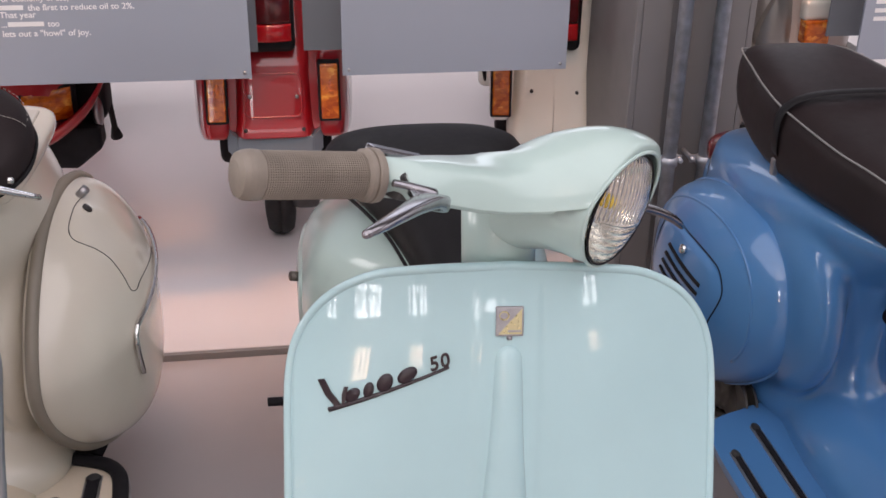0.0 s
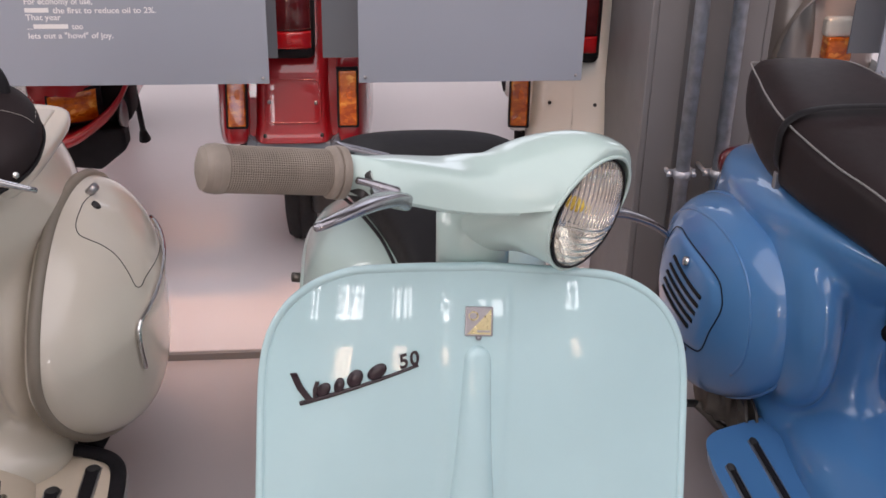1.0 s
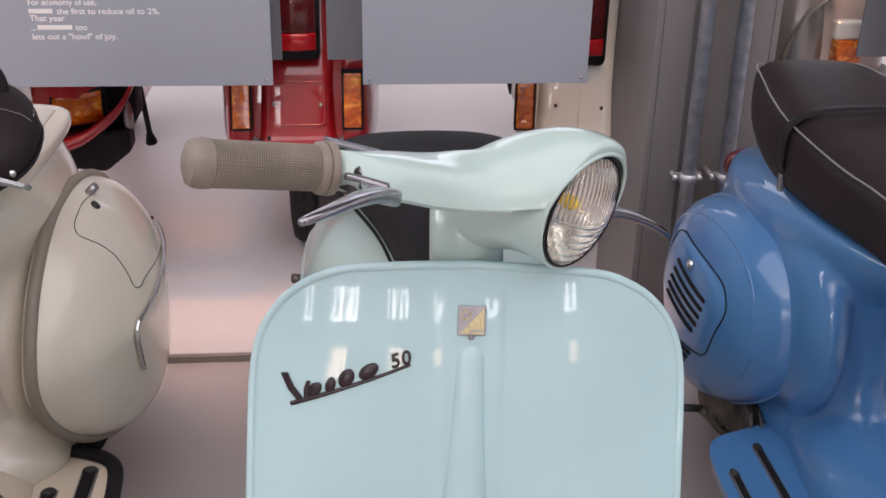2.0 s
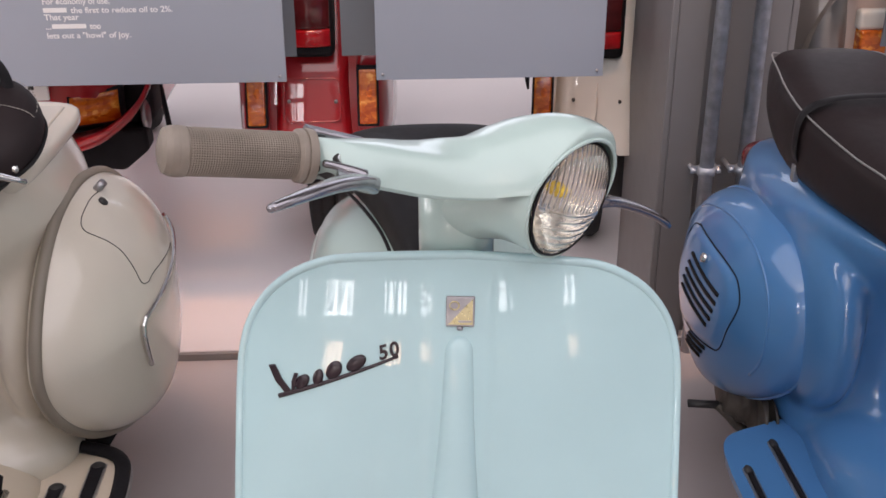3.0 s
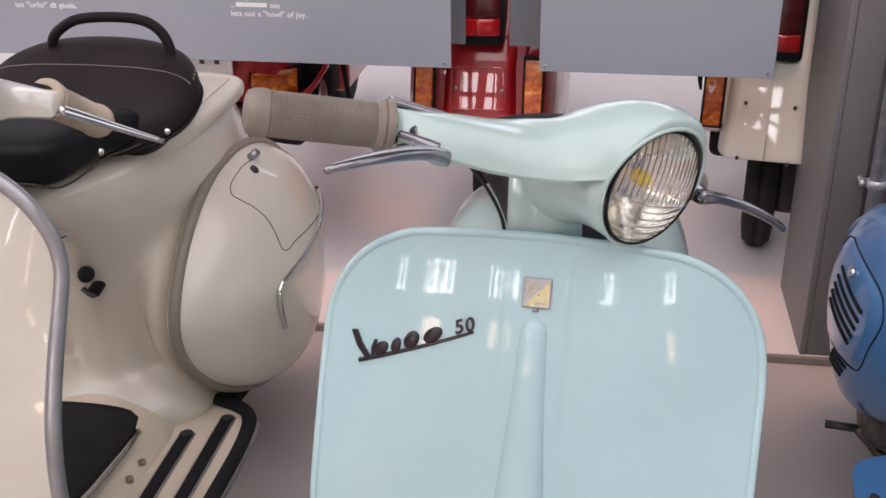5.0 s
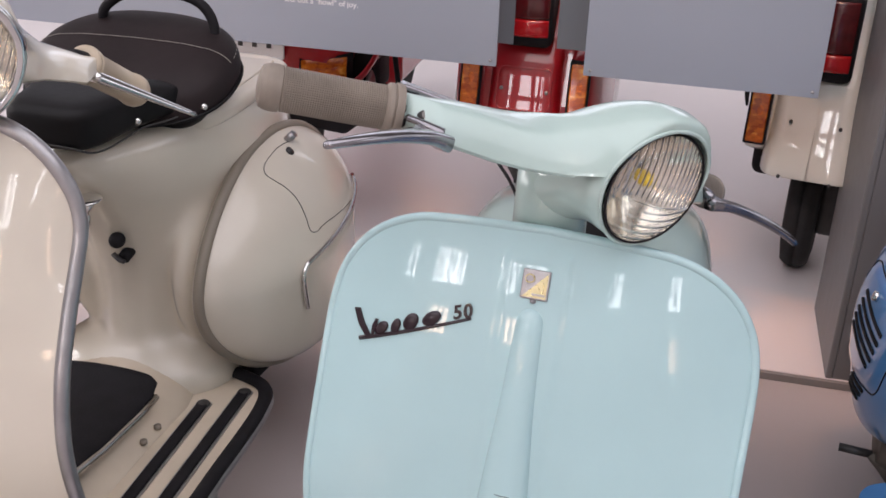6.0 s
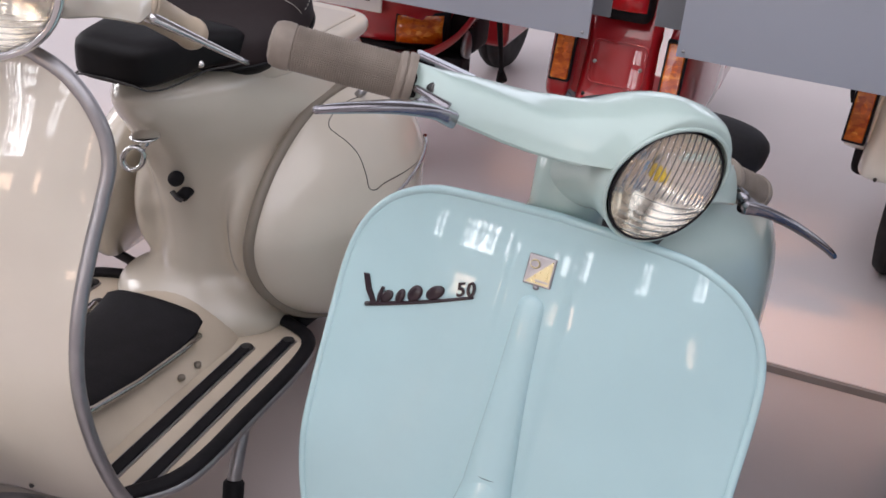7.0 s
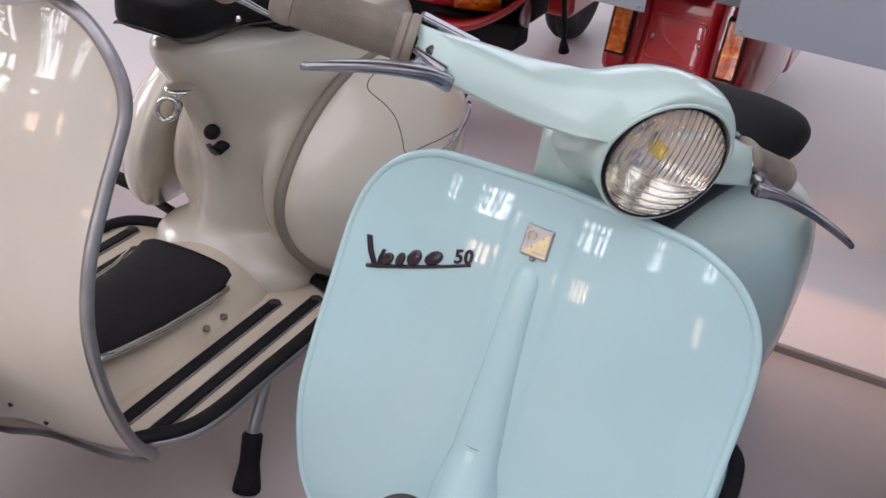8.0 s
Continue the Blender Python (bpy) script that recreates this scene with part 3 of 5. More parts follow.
    # neck
    part("steering_neck", lathe(bmesh.new(), [(0, .0378), (.128, .0378)], along(pivot + Vector((-.002, .001, -.07)), pivot + Vector((-.001, .025, .05))), 32), material, root)
    # lamp
    c = Vector((off, lens_y, lens_z))
    bm = bmesh.new()
    tube(bm, [c + Vector((math.cos(a), 0, math.sin(a))) * (lens_r + 0.0022 + 0.0022 * max(0, math.sin(a))) + Vector((0, -0.002 - 0.009 * max(0, math.sin(a)), 0)) for a in [2 * math.pi * k / 64 for k in range(64)]], 0.0062 if chrome_rim else 0.0020, 10, up=(0, 1, 0), closed=True)
    lamp = part("headlight", bm, CHROME if chrome_rim else material, root, "round headlight with ribbed clear glass", matrix=turn)
    bm = bmesh.new()
    tube(bm, [c + Vector((math.cos(a), 0, math.sin(a))) * (lens_r - 0.0012) + Vector((0, -0.0055, 0)) for a in [2 * math.pi * k / 64 for k in range(64)]], 0.0012, 8, up=(0, 1, 0), closed=True)
    part("seal_ring", bm, RUBBER, lamp)
    bm = bmesh.new()
    dish = [[c + Vector((math.cos(a) * r, y, math.sin(a) * r)) for a in [2 * math.pi * k / 48 for k in range(48)]] for y, r in
            [(-0.005 + 0.036 * (1 - q * q), (lens_r - 0.002) * q) for q in (1, .92, .84, .76, .68, .6, .5, .4, .3, .2, .1)]]
    skin(bm, dish, caps=False)
    bm.faces.new([bm.verts.new(c + Vector((math.cos(a) * lens_r * .1, 0.0305, math.sin(a) * lens_r * .1))) for a in [2 * math.pi * k / 12 for k in range(12)]])
    # dish behind the glass
    part("reflector", bm, REFLECTOR, lamp)
    bm = bmesh.new()
    ellipsoid(bm, c + Vector((-.001, 0.014, 0.003)), (0.0075, 0.012, 0.0075), u=16, v=10)
    part("bulb", bm, YELLOW, lamp, "yellow bulb behind the glass")
    # ribbed glass, domed
    bm = bmesh.new()
    n = 150
    grid = {}
    lr = lens_r - 0.0006
    for i in range(n + 1):
        for k in range(n + 1):
            u, v = 2 * i / n - 1, 2 * k / n - 1
            x, z = lr * u * math.sqrt(1 - v * v / 2), lr * v * math.sqrt(1 - u * u / 2)
            rr = min(1, (x * x + z * z) / lr ** 2)
            y = -0.0045 - 0.012 * (1 - rr)
            if z > -0.010:
                y += 0.0009 * math.cos(x * 2 * math.pi / 0.0066) * smoothstep(-0.010, -0.005, z)
            else:
                y += (0.0008 * math.cos((z - 3.0 * x * x) * 2 * math.pi / 0.0078) + 0.00010 * math.cos((x + z) * 2 * math.pi / 0.0042)) * smoothstep(-0.010, -0.014, z)
            y -= 0.0012 * math.exp(-((z + 0.0105) / 0.0028) ** 2)
            grid[i, k] = bm.verts.new(c + Vector((x, y, z)))
    for i in range(n):
        for k in range(n):
            bm.faces.new((grid[i, k], grid[i + 1, k], grid[i + 1, k + 1], grid[i, k + 1]))
    lens = part("lens_glass", bm, GLASS, lamp)
    modify(lens, ('SOLIDIFY', dict(thickness=0.0012, offset=-1.0)))
    lens.visible_shadow = False
    for sgn in (-1, 1):
        def w(x, y, z):
            return Vector((off + sgn * x, y, z))
        a, b = w(.200, .038, .043), (w(.312, .084, .021) if grip else w(.296, .090, .004))
        ln = (b - a).length
        m = along(a, b)
        bm = bmesh.new()
        prof = [(-0.004, .018, 0), (-0.0035, .0235, 0), (0.001, .0243, 0), (0.004, .0240, 0), (0.0045, .0222, 0), (0.0058, .0222, 0), (0.0062, .0236, 0), (0.010, .0232, 0), (0.0125, .0206, 0)]
        steps = 44 if grip else 0
        for k in range(steps):
            s0, s1 = 0.013 + (ln - 0.031) * k / steps, 0.013 + (ln - 0.031) * (k + 1) / steps
            prof += [(s0, .0196, 0), (s0 + .0004, .0205, 1), (s1 - .0007, .0205, 1), (s1 - .0003, .0196, 0)]
        prof += [(ln - .0175, .0194, 0), (ln - .0165, .0211, 0), (ln - .010, .0215, 0), (ln - .004, .0208, 0), (ln + .001, .0186, 0), (ln + .0035, .0125, 0), (ln + .0045, .003, 0)]
        na = 180 if grip else 48
        skin(bm, [[m @ Vector(((r - (.0008 if g and k % 3 == 0 else 0)) * math.cos(2 * math.pi * k / na), (r - (.0008 if g and k % 3 == 0 else 0)) * math.sin(2 * math.pi * k / na), h)) for k in range(na)] for h, r, g in prof])
        part("grip", bm, GRIP if grip else AGED, root, "ribbed taupe rubber grip" if grip else "smooth aged cream plastic grip", matrix=turn, smooth=not grip)
        if grip:
            way = turn.to_3x3().inverted() @ Vector((.165, -.92, .34))
            axis = (b - a).normalized()
            way = (way - axis * way.dot(axis)).normalized() * .0204
            part("mould_seam", tube_bm([a + axis * (.013 + (ln - .031) * k / 8) + way for k in range(9)], .00035, 6), GRIP, root, matrix=turn)
        part("grip_collar", tube_bm([w(.182, .031, .046), w(.199, .038, .043)], 0.0155, 20), RUBBER, root, matrix=turn)
        # lever: a tapered blade in front of the grip
        pts = [w(.1842, -.0242, .0436)] + spline([w(.1848, -.0244, .0437), w(.194, -.0265, .0455), w(.210, -.0315, .0475), w(.240, -.0405, .0465), w(.270, -.0490, .0425), w(.298, -.0545, .0360), w(.314, -.0555, .0305)], 6)
        rad = [lerp_table([(0, .0076), (.05, .0080), (.2, .0090), (.4, .0083), (.7, .0062), (.92, .0044), (1, .0036)], k / (len(pts) - 1)) for k in range(len(pts))]
        if not grip:
            pts = [w(.206 + .141 * k / 14, .0205 - .0015 * k / 14, .0385 - .0215 * k / 14) for k in range(15)]
            rad = [.0098 - .0058 * (k / 14) ** .8 for k in range(15)]
        if grip:
            bm = bmesh.new()
            skin(bm, [blade_ring(pts, k, rad[k] * (1.5 - .35 * k / (len(pts) - 1)), .0078 - .0044 * k / (len(pts) - 1), 4.0 - 1.8 * smoothstep(0, len(pts) - 1, k)) for k in range(len(pts))])
        else:
            bm = tube_bm(pts, rad, 14, flat=0.80, up=(0, 0, 1))
        lv = part("brake_lever", bm, LEVER if grip else CHROME, root, "polished metal lever", matrix=turn)
        bm = ellipsoid(bmesh.new(), pts[-1], (0.0036, 0.0036, 0.0036), u=12, v=8)
        part("lever_tip", bm, LEVER, lv)
        if grip:
            part("lever_web", skin_bm([[w(.187, -.027, .0470), w(.232, -.039, .0472), w(.206, -.006, .0490), w(.193, -.012, .0500)], [w(.187, -.027, .0425), w(.232, -.039, .0425), w(.206, -.006, .0445), w(.193, -.012, .0455)]]), LEVER, lv, smooth=False)
            part("lever_fork", tube_bm(spline([w(.184, -.018, .0490), w(.193, -.012, .0500), w(.200, .000, .0490), w(.203, .012, .0465)], 4), [.0075, .0072, .0068, .0064, .006, .0058, .0055, .0053, .005, .005, .005, .005, .005], 12, flat=0.7), LEVER, lv)
        bm = bmesh.new()
        skin(bm, [[w(.150, .020, .050), w(.150, .020, .034), w(.150, -.004, .034), w(.150, -.004, .042)], [w(.195, .036, .050), w(.195, .036, .030), w(.192, .010, .030), w(.190, .010, .044)]])
        pc = part("lever_perch", bm, DARK if grip else material, root, matrix=turn, smooth=False)
        modify(pc, ('BEVEL', dict(width=0.003, segments=3)))
        sc, sn = w(.190, .0095, .0525), Vector((0, -.755, .656))
        ps = part("pivot_screw", tube_bm([sc - sn * .004, sc + sn * .0008], 0.0052, 16, up=(1, 0, 0)), DARK, root, matrix=turn, smooth=False)
        part("screw_head", tube_bm([sc, sc + sn * .0016], 0.0038, 16, up=(1, 0, 0)), CHROME, ps, smooth=False)
        if grip:
            part("cable_cover", box_bm(-.032, .028, -.008, .008, -.004, .004, 0.003), LEVER, root, matrix=turn @ Matrix.Translation(w(.165, .044, .0615)) @ pose(0, 0, 0, 0, 0, sgn * 20), smooth=False)


def tear_ring(z, yf, yr, wf, wr, n=40):
    out = []
    for k in range(n):
        a = 2 * math.pi * k / n
        s = (1 - math.cos(a)) / 2
        wv = wf + (wr - wf) * min(1, s * 2.2) ** 0.8 if s < 0.999 else wr
        out.append((math.copysign(abs(math.sin(a)) ** 0.75, math.sin(a)) * wv, yf + (yr - yf) * s, z))
    return out


def floor_board(root, material, strips, half, y0, y1, z, trims, sw=.0095):
    """Foot boards with a centre tunnel, rubber strips in metal channels."""
    bm = bmesh.new()
    pts = [(p.x, p.y) for p in spline([(half - .055, y0 + .01, 0), (half - .006, y0 + .09, 0), (half, (y0 + y1) / 2, 0), (half, y1 - .09, 0), (half - .02, y1 - .02, 0), (half - .09, y1 + .012, 0), (0.1, y1 + .03, 0)], 6)]
    ring = pts + [(-x, y) for x, y in reversed(pts)]
    top = [bm.verts.new((x, y, z)) for x, y in ring]
    low = [bm.verts.new((x * 0.99, y, z - 0.018)) for x, y in ring]
    bm.faces.new(top)
    bm.faces.new(list(reversed(low)))
    for i in range(len(ring)):
        j = (i + 1) % len(ring)
        bm.faces.new((top[i], low[i], low[j], top[j]))
    fb = part("floor_board", bm, material, root, smooth=False)
    # tunnel
    bm = bmesh.new()
    rings = []
    for y, h, wv in ((y0 - .02, .09, .075), (y0 + .06, .06, .07), (y0 + .16, .042, .068), (y0 + .28, .045, .07), (y1 - .10, .055, .074), (y1 - .04, .075, .066), (y1, .10, .05)):
        rings.append([(wv * 1.7 * math.cos(a), y, z - 0.006 + h * max(0, math.sin(a)) ** 1.3) for a in [math.pi * k / 20 for k in range(21)]])
    skin(bm, rings, caps=False, closed=False)
    if trims:
        part("tunnel", bm, material, root)
    else:
        bm.free()
    for sgn in (-1, 1):
        for x, ya, yb in strips:
            st = part("floor_strip", box_bm(sgn * x - sw, sgn * x + sw, ya, yb, z + .0005, z + .007, 0.003), RUBBER, root, "black rubber strip in a metal channel", smooth=False)
            part("strip_channel", box_bm(sgn * x - sw - .003, sgn * x + sw + .003, ya - .002, yb + .004, z - .001, z + .0035, 0.001), ALU, st, smooth=False)
            bm = ellipsoid(bmesh.new(), (sgn * x, yb - .004, z + .003), (sw + .0025, .013, .0055), u=14, v=8)
            part("end_cap", bm, DARK, st)
        if trims:
            edge = [(sgn * (x - .004), y, z + .006) for x, y in pts if x > 0.13]
            part("edge_strip", tube_bm(edge, 0.012, 10, flat=0.7), RUBBER, root, "black rubber edge strip")
            part("edge_moulding", tube_bm([(sgn * (abs(q[0]) + .007), q[1], q[2] - .010) for q in edge], 0.007, 8), ALU, root)
    return fb


def seat_loft(root, rows, material, e=2.8, label="", name="seat"):
    bm = bmesh.new()
    rings = []
    for y, wv, zb, zt in rows:
        rings.append(oval(0, y, (zb + zt) / 2, wv, (zt - zb) / 2, 36, e))
    skin(bm, rings)
    s = part(name, bm, material, root, label)
    return modify(s, ('SUBSURF', dict(levels=1)))


def front_end(root, material, pivot):
    """Fork, mudguard and front wheel, turned with the handlebar."""
    turn = Matrix.Translation(pivot) @ Matrix.Rotation(TURN, 4, STEER_AXIS)
    inv = turn.inverted()
    hub = inv @ (Vector((pivot[0], pivot[1], 0.205)) + Vector((0, -(pivot[2] - 0.205) * math.tan(RAKE) * 0.78, 0)))
    tmp = thing("fork", Matrix.Identity(4), "", "")
    tmp.parent = root
    tmp.matrix_local = turn
    bm = bmesh.new()
    tube(bm, [(0, 0, -0.05), hub + Vector((0.055, 0.02, 0.08)), hub + Vector((0.055, 0, 0))], 0.018, 14)
    part("fork_leg", bm, material, tmp)
    bm = bmesh.new()
    rings = []
    for k in range(15):
        a = radians(-28 + 190 * k / 14)
        r, wv = 0.235, 0.085 * (0.55 + 0.45 * math.sin(math.pi * (k + 1) / 16))
        cy, cz = hub.y + r * -math.cos(a) * 0.98, hub.z + r * math.sin(a)
        rad = Vector((0, -math.cos(a), math.sin(a)))
        ring = [Vector((hub.x + wv * math.sin(b), cy, cz)) - rad * (0.075 * (1 - math.cos(b))) for b in [radians(-85 + 170 * j / 16) for j in range(17)]]
        rings.append(ring)
    skin(bm, rings, caps=False, closed=False)
    mg = part("mudguard", bm, material, tmp)
    modify(mg, ('SOLIDIFY', dict(thickness=0.003)))
    wheel(tmp, hub, 0.205, 0.085)
    return tmp


def smallframe(name, m, material, label, group="front row of scooters"):
    root = thing(name, m, label, "scooter", group)
    sh = leg_shield(root, mint_shield_y, material, material, 0.0048, HALF)
    # the scooter leans on its stand and is not quite square to the row
    sh.matrix_local = Matrix.Translation((-.0026, 0, .6)) @ pose(0, 0, 0, 0, 2.0, -1.74) @ Matrix.Translation((0, 0, -.6))
    shield_ridge(sh, material)
    return root, sh


def blue_body(root, material):
    bm = bmesh.new()
    rows = [(.20, .30, .85, .06, .12), (.26, .40, .92, .065, .15), (.34, .44, .98, .062, .140), (.42, .435, 1.0, .064, .140), (.50, .40, 1.0, .070, .140), (.55, .33, .98, .075, .145), (.585, .27, .88, .07, .13), (.605, .25, .80, .06, .11)]
    skin(bm, [tear_ring(*r) for r in rows])
    ellipsoid(bm, (0, .845, .480), (.122, .16, .108))
    for sgn in (-1, 1):
        superellipsoid(bm, (sgn * .088, .67, .415), (.055, .265, .185), 2.4)
    ellipsoid(bm, (0, .33, .215), (.118, .32, .080))
    ellipsoid(bm, (0, .95, .43), (.09, .12, .12))
    body = part("body", bm, material, root)
    return soft_blend(body, 0.0055, 60)


BODY_WIDE = [(.30, .040), (.36, .070), (.42, .105), (.48, .148), (.54, .182), (.59, .1985), (.66, .202), (.76, .200), (.86, .185), (.94, .145), (1.0, .085), (1.02, .05)]
BODY_TOP = [(.30, .50), (.36, .565), (.42, .595), (.50, .602), (.60, .600), (.70, .580), (.80, .548), (.90, .505), (1.0, .45), (1.02, .42)]
BODY_LOW = [(.30, .21), (.50, .19), (.70, .205), (.85, .26), (1.0, .33), (1.02, .36)]
BODY_SIDE = [(0, .30), (.05, .62), (.15, .84), (.32, .965), (.50, 1.0), (.65, .985), (.77, .93), (.85, .85), (.91, .72), (.965, .54), (1.0, .38)]


def body_side(y, z):
    """Half the width of the mint body at one height."""
    lo, hi = curve_table(BODY_LOW, y), curve_table(BODY_TOP, y)
    return curve_table(BODY_WIDE, y) * curve_table(BODY_SIDE, (z - lo) / (hi - lo))


def mint_body(root, material):
    """Tapered pressed body with sloping shoulders under the seat."""
    bm = bmesh.new()
    rings = []
    for k in range(49):
        y = .30 + .72 * k / 48
        lo, hi = curve_table(BODY_LOW, y), curve_table(BODY_TOP, y)
        side = [(body_side(y, lo + (hi - lo) * v), lo + (hi - lo) * v) for v in [(1 - math.cos(math.pi * i / 32)) / 2 for i in range(33)]]
        side += [(side[-1][0] * f, hi + .004 * (1 - f)) for f in (.6, .2)]
        rings.append([(x, y, z) for x, z in side] + [(-x, y, z) for x, z in reversed(side)])
    skin(bm, rings)
    body = part("body", bm, material, root)
    modify(body, ('SMOOTH', dict(factor=0.5, iterations=4)))
    return body


def door_panel(root, material, sgn):
    """The side door: a curved plate with rounded corners and a latch."""
    def on_side(y, z, lift):
        return (sgn * (body_side(y, z) + lift), y, z)
    yc, zc, hy, hz = .735, .375, .135, .095
    bm = bmesh.new()
    n = 22
    grid = {}
    for i in range(n + 1):
        for k in range(n + 1):
            u, v = 2 * i / n - 1, 2 * k / n - 1
            uu, vv = u * math.sqrt(1 - .30 * v ** 4), v * math.sqrt(1 - .30 * u ** 4)
            grid[i, k] = bm.verts.new(on_side(yc + uu * hy, zc + vv * hz, .004 - .006 * smoothstep(.95, 1.0, max(abs(u), abs(v)))))
    for i in range(n):
        for k in range(n):
            bm.faces.new((grid[i, k], grid[i + 1, k], grid[i + 1, k + 1], grid[i, k + 1]))
    d = part("side_door", bm, material, root)
    p = Vector(on_side(.655, .446, 0.002))
    part("door_latch", tube_bm([p, p + Vector((sgn * .014, -.004, .004))], 0.0095, 16, flat=.8), ENGINE, d, "small worn metal latch")
    return d


CREAM_COWL = dict(cy=.673, cz=.403, fwd=.254, aft=.279, rz=.183, et=1.72, eb=2.23, b0=.155, bt=-.008, bb=.075, bu=.014, depth=.1315, flat=.027, pw=1.85, lean=-.04)
BLUE_DOME = dict(cy=.6906, cz=.3684, fwd=.217, aft=.25, rz=.1725, et=2.70, eb=1.70, b0=.1296, bt=.005, bb=.043, bu=.0143, depth=.1043, flat=.010, pw=2.3, lean=.031)


def dome_shape(sgn, d):
    """A bulging side panel: at(r, angle) and on(y, z, lift) give points of its outside."""
    def out(u, v, r):
        base = d["b0"] + d["bt"] * max(0, v) ** 2 + d["bb"] * max(0, -v) ** 2 + d["bu"] * u
        return base + (d["depth"] - d["flat"] * max(0, v)) * max(0.0, 1 - r ** d["pw"]) ** 0.5

    def at(r, a):
        c, s = math.cos(a), math.sin(a)
        e = d["eb"] if s < 0 else d["et"]
        u, v = math.copysign(abs(c) ** (2 / e), c) * r, math.copysign(abs(s) ** (2 / e), s) * r
        return Vector((sgn * out(u, v, r), d["cy"] + (d["fwd"] if u < 0 else d["aft"]) * u, d["cz"] + d["rz"] * v - d["lean"] * max(0, u)))

    def on(y, z, lift=0.002):
        u = (y - d["cy"]) / (d["fwd"] if y < d["cy"] else d["aft"])
        v = (z - d["cz"] + d["lean"] * max(0, u)) / d["rz"]
        e = d["eb"] if v < 0 else d["et"]
        r = min((abs(u) ** e + abs(v) ** e) ** (1 / e), 0.995)
        return Vector((sgn * (out(u, v, r) + lift), y, z))
    return at, on


def dome_mesh(sgn, d, at, inset=.035):
    bm = bmesh.new()
    n, mm = 88, 28
    rows = []
    mid = bm.verts.new(at(0, 0))
    for k in range(1, mm + 1):
        rows.append([bm.verts.new(at(math.sin(k / mm * math.pi / 2), 2 * math.pi * i / n)) for i in range(n)])
    for i in range(n):
        bm.faces.new((mid, rows[0][i], rows[0][(i + 1) % n]))
    for a, b in zip(rows, rows[1:]):
        for i in range(n):
            j = (i + 1) % n
            bm.faces.new((a[i], b[i], b[j], a[j]))
    back = [bm.verts.new((v.co.x - sgn * inset, d["cy"] + (v.co.y - d["cy"]) * .985, d["cz"] + (v.co.z - d["cz"]) * .985)) for v in rows[-1]]
    for i in range(n):
        j = (i + 1) % n
        bm.faces.new((rows[-1][i], back[i], back[j], rows[-1][j]))
    bm.faces.new(back)
    return bm


def cowl(root, sgn, material):
    """A bulging engine cowl with its rubber seam strip."""
    at, on = dome_shape(sgn, CREAM_COWL)
    cw = part("side_cowl", dome_mesh(sgn, CREAM_COWL, at, .010), material, root, "rounded side cowl")
    if sgn > 0:
        part("seam_strip", tube_bm([at(1.0, 2 * math.pi * i / 96) + Vector((sgn * .003, 0, 0)) for i in range(96)], 0.0095, 8, up=(1, 0, 0), closed=True), BEIGE_STRIP, cw, "greyish beige rubber seam strip")
    return cw, on


def dome_door(parent, on, material):
    """The angular door in the engine dome with cooling slots and a latch."""
    corners = [(.775, .462), (.668, .463), (.600, .455), (.574, .436), (.566, .409), (.582, .360), (.600, .318), (.632, .304), (.739, .292), (.800, .300), (.826, .36), (.815, .44)]
    edge = [(p.x, p.y) for p in spline([(y, z, 0) for y, z in corners + corners[:1]], 5)][:-1]
    cy, cz = .69, .385
    bm = bmesh.new()
    mid = bm.verts.new(on(cy, cz, .005))
    prev = None
    for k in range(1, 11):
        f = k / 10
        row = [bm.verts.new(on(cy + (y - cy) * f, cz + (z - cz) * f, .005 if k < 10 else -.002)) for y, z in edge]
        for i in range(len(row)):
            j = (i + 1) % len(row)
            bm.faces.new((mid, row[i], row[j]) if prev is None else (prev[i], row[i], row[j], prev[j]))
        prev = row
    dr = part("side_door", bm, material, parent, "angular side door with dark slots")
    part("door_gap", tube_bm([on(cy + (y - cy) * 1.012, cz + (z - cz) * 1.012, .0002) for y, z in edge], 0.0013, 6, up=(1, 0, 0), closed=True), RUBBER, dr)
    for (ya, za), (yb, zb) in (((.743, .424), (.611, .410)), ((.748, .406), (.613, .393)), ((.754, .389), (.617, .377)), ((.760, .372), (.622, .360)), ((.762, .355), (.633, .343))):
        part("louvre_slot", tube_bm([on(ya + (yb - ya) * k / 12, za + (zb - za) * k / 12, .0052) for k in range(13)], 0.0036, 8, flat=1.0, up=(1, 0, 0)), RUBBER, dr, "dark cooling slot")
    for k in range(3):
        part("louvre_slot", tube_bm([on(.712 + .01 * k - .07 * j / 6, .285 - .013 * k + .008 * j / 6, .0002) for j in range(7)], 0.0034, 8, up=(1, 0, 0)), RUBBER, parent, "dark cooling slot")
    p = on(.685, .441, .003)
    part("door_latch", tube_bm([p, p + Vector((-.009, 0, .003))], 0.008, 16), CHROME, dr, "small round chrome latch")
    return dr


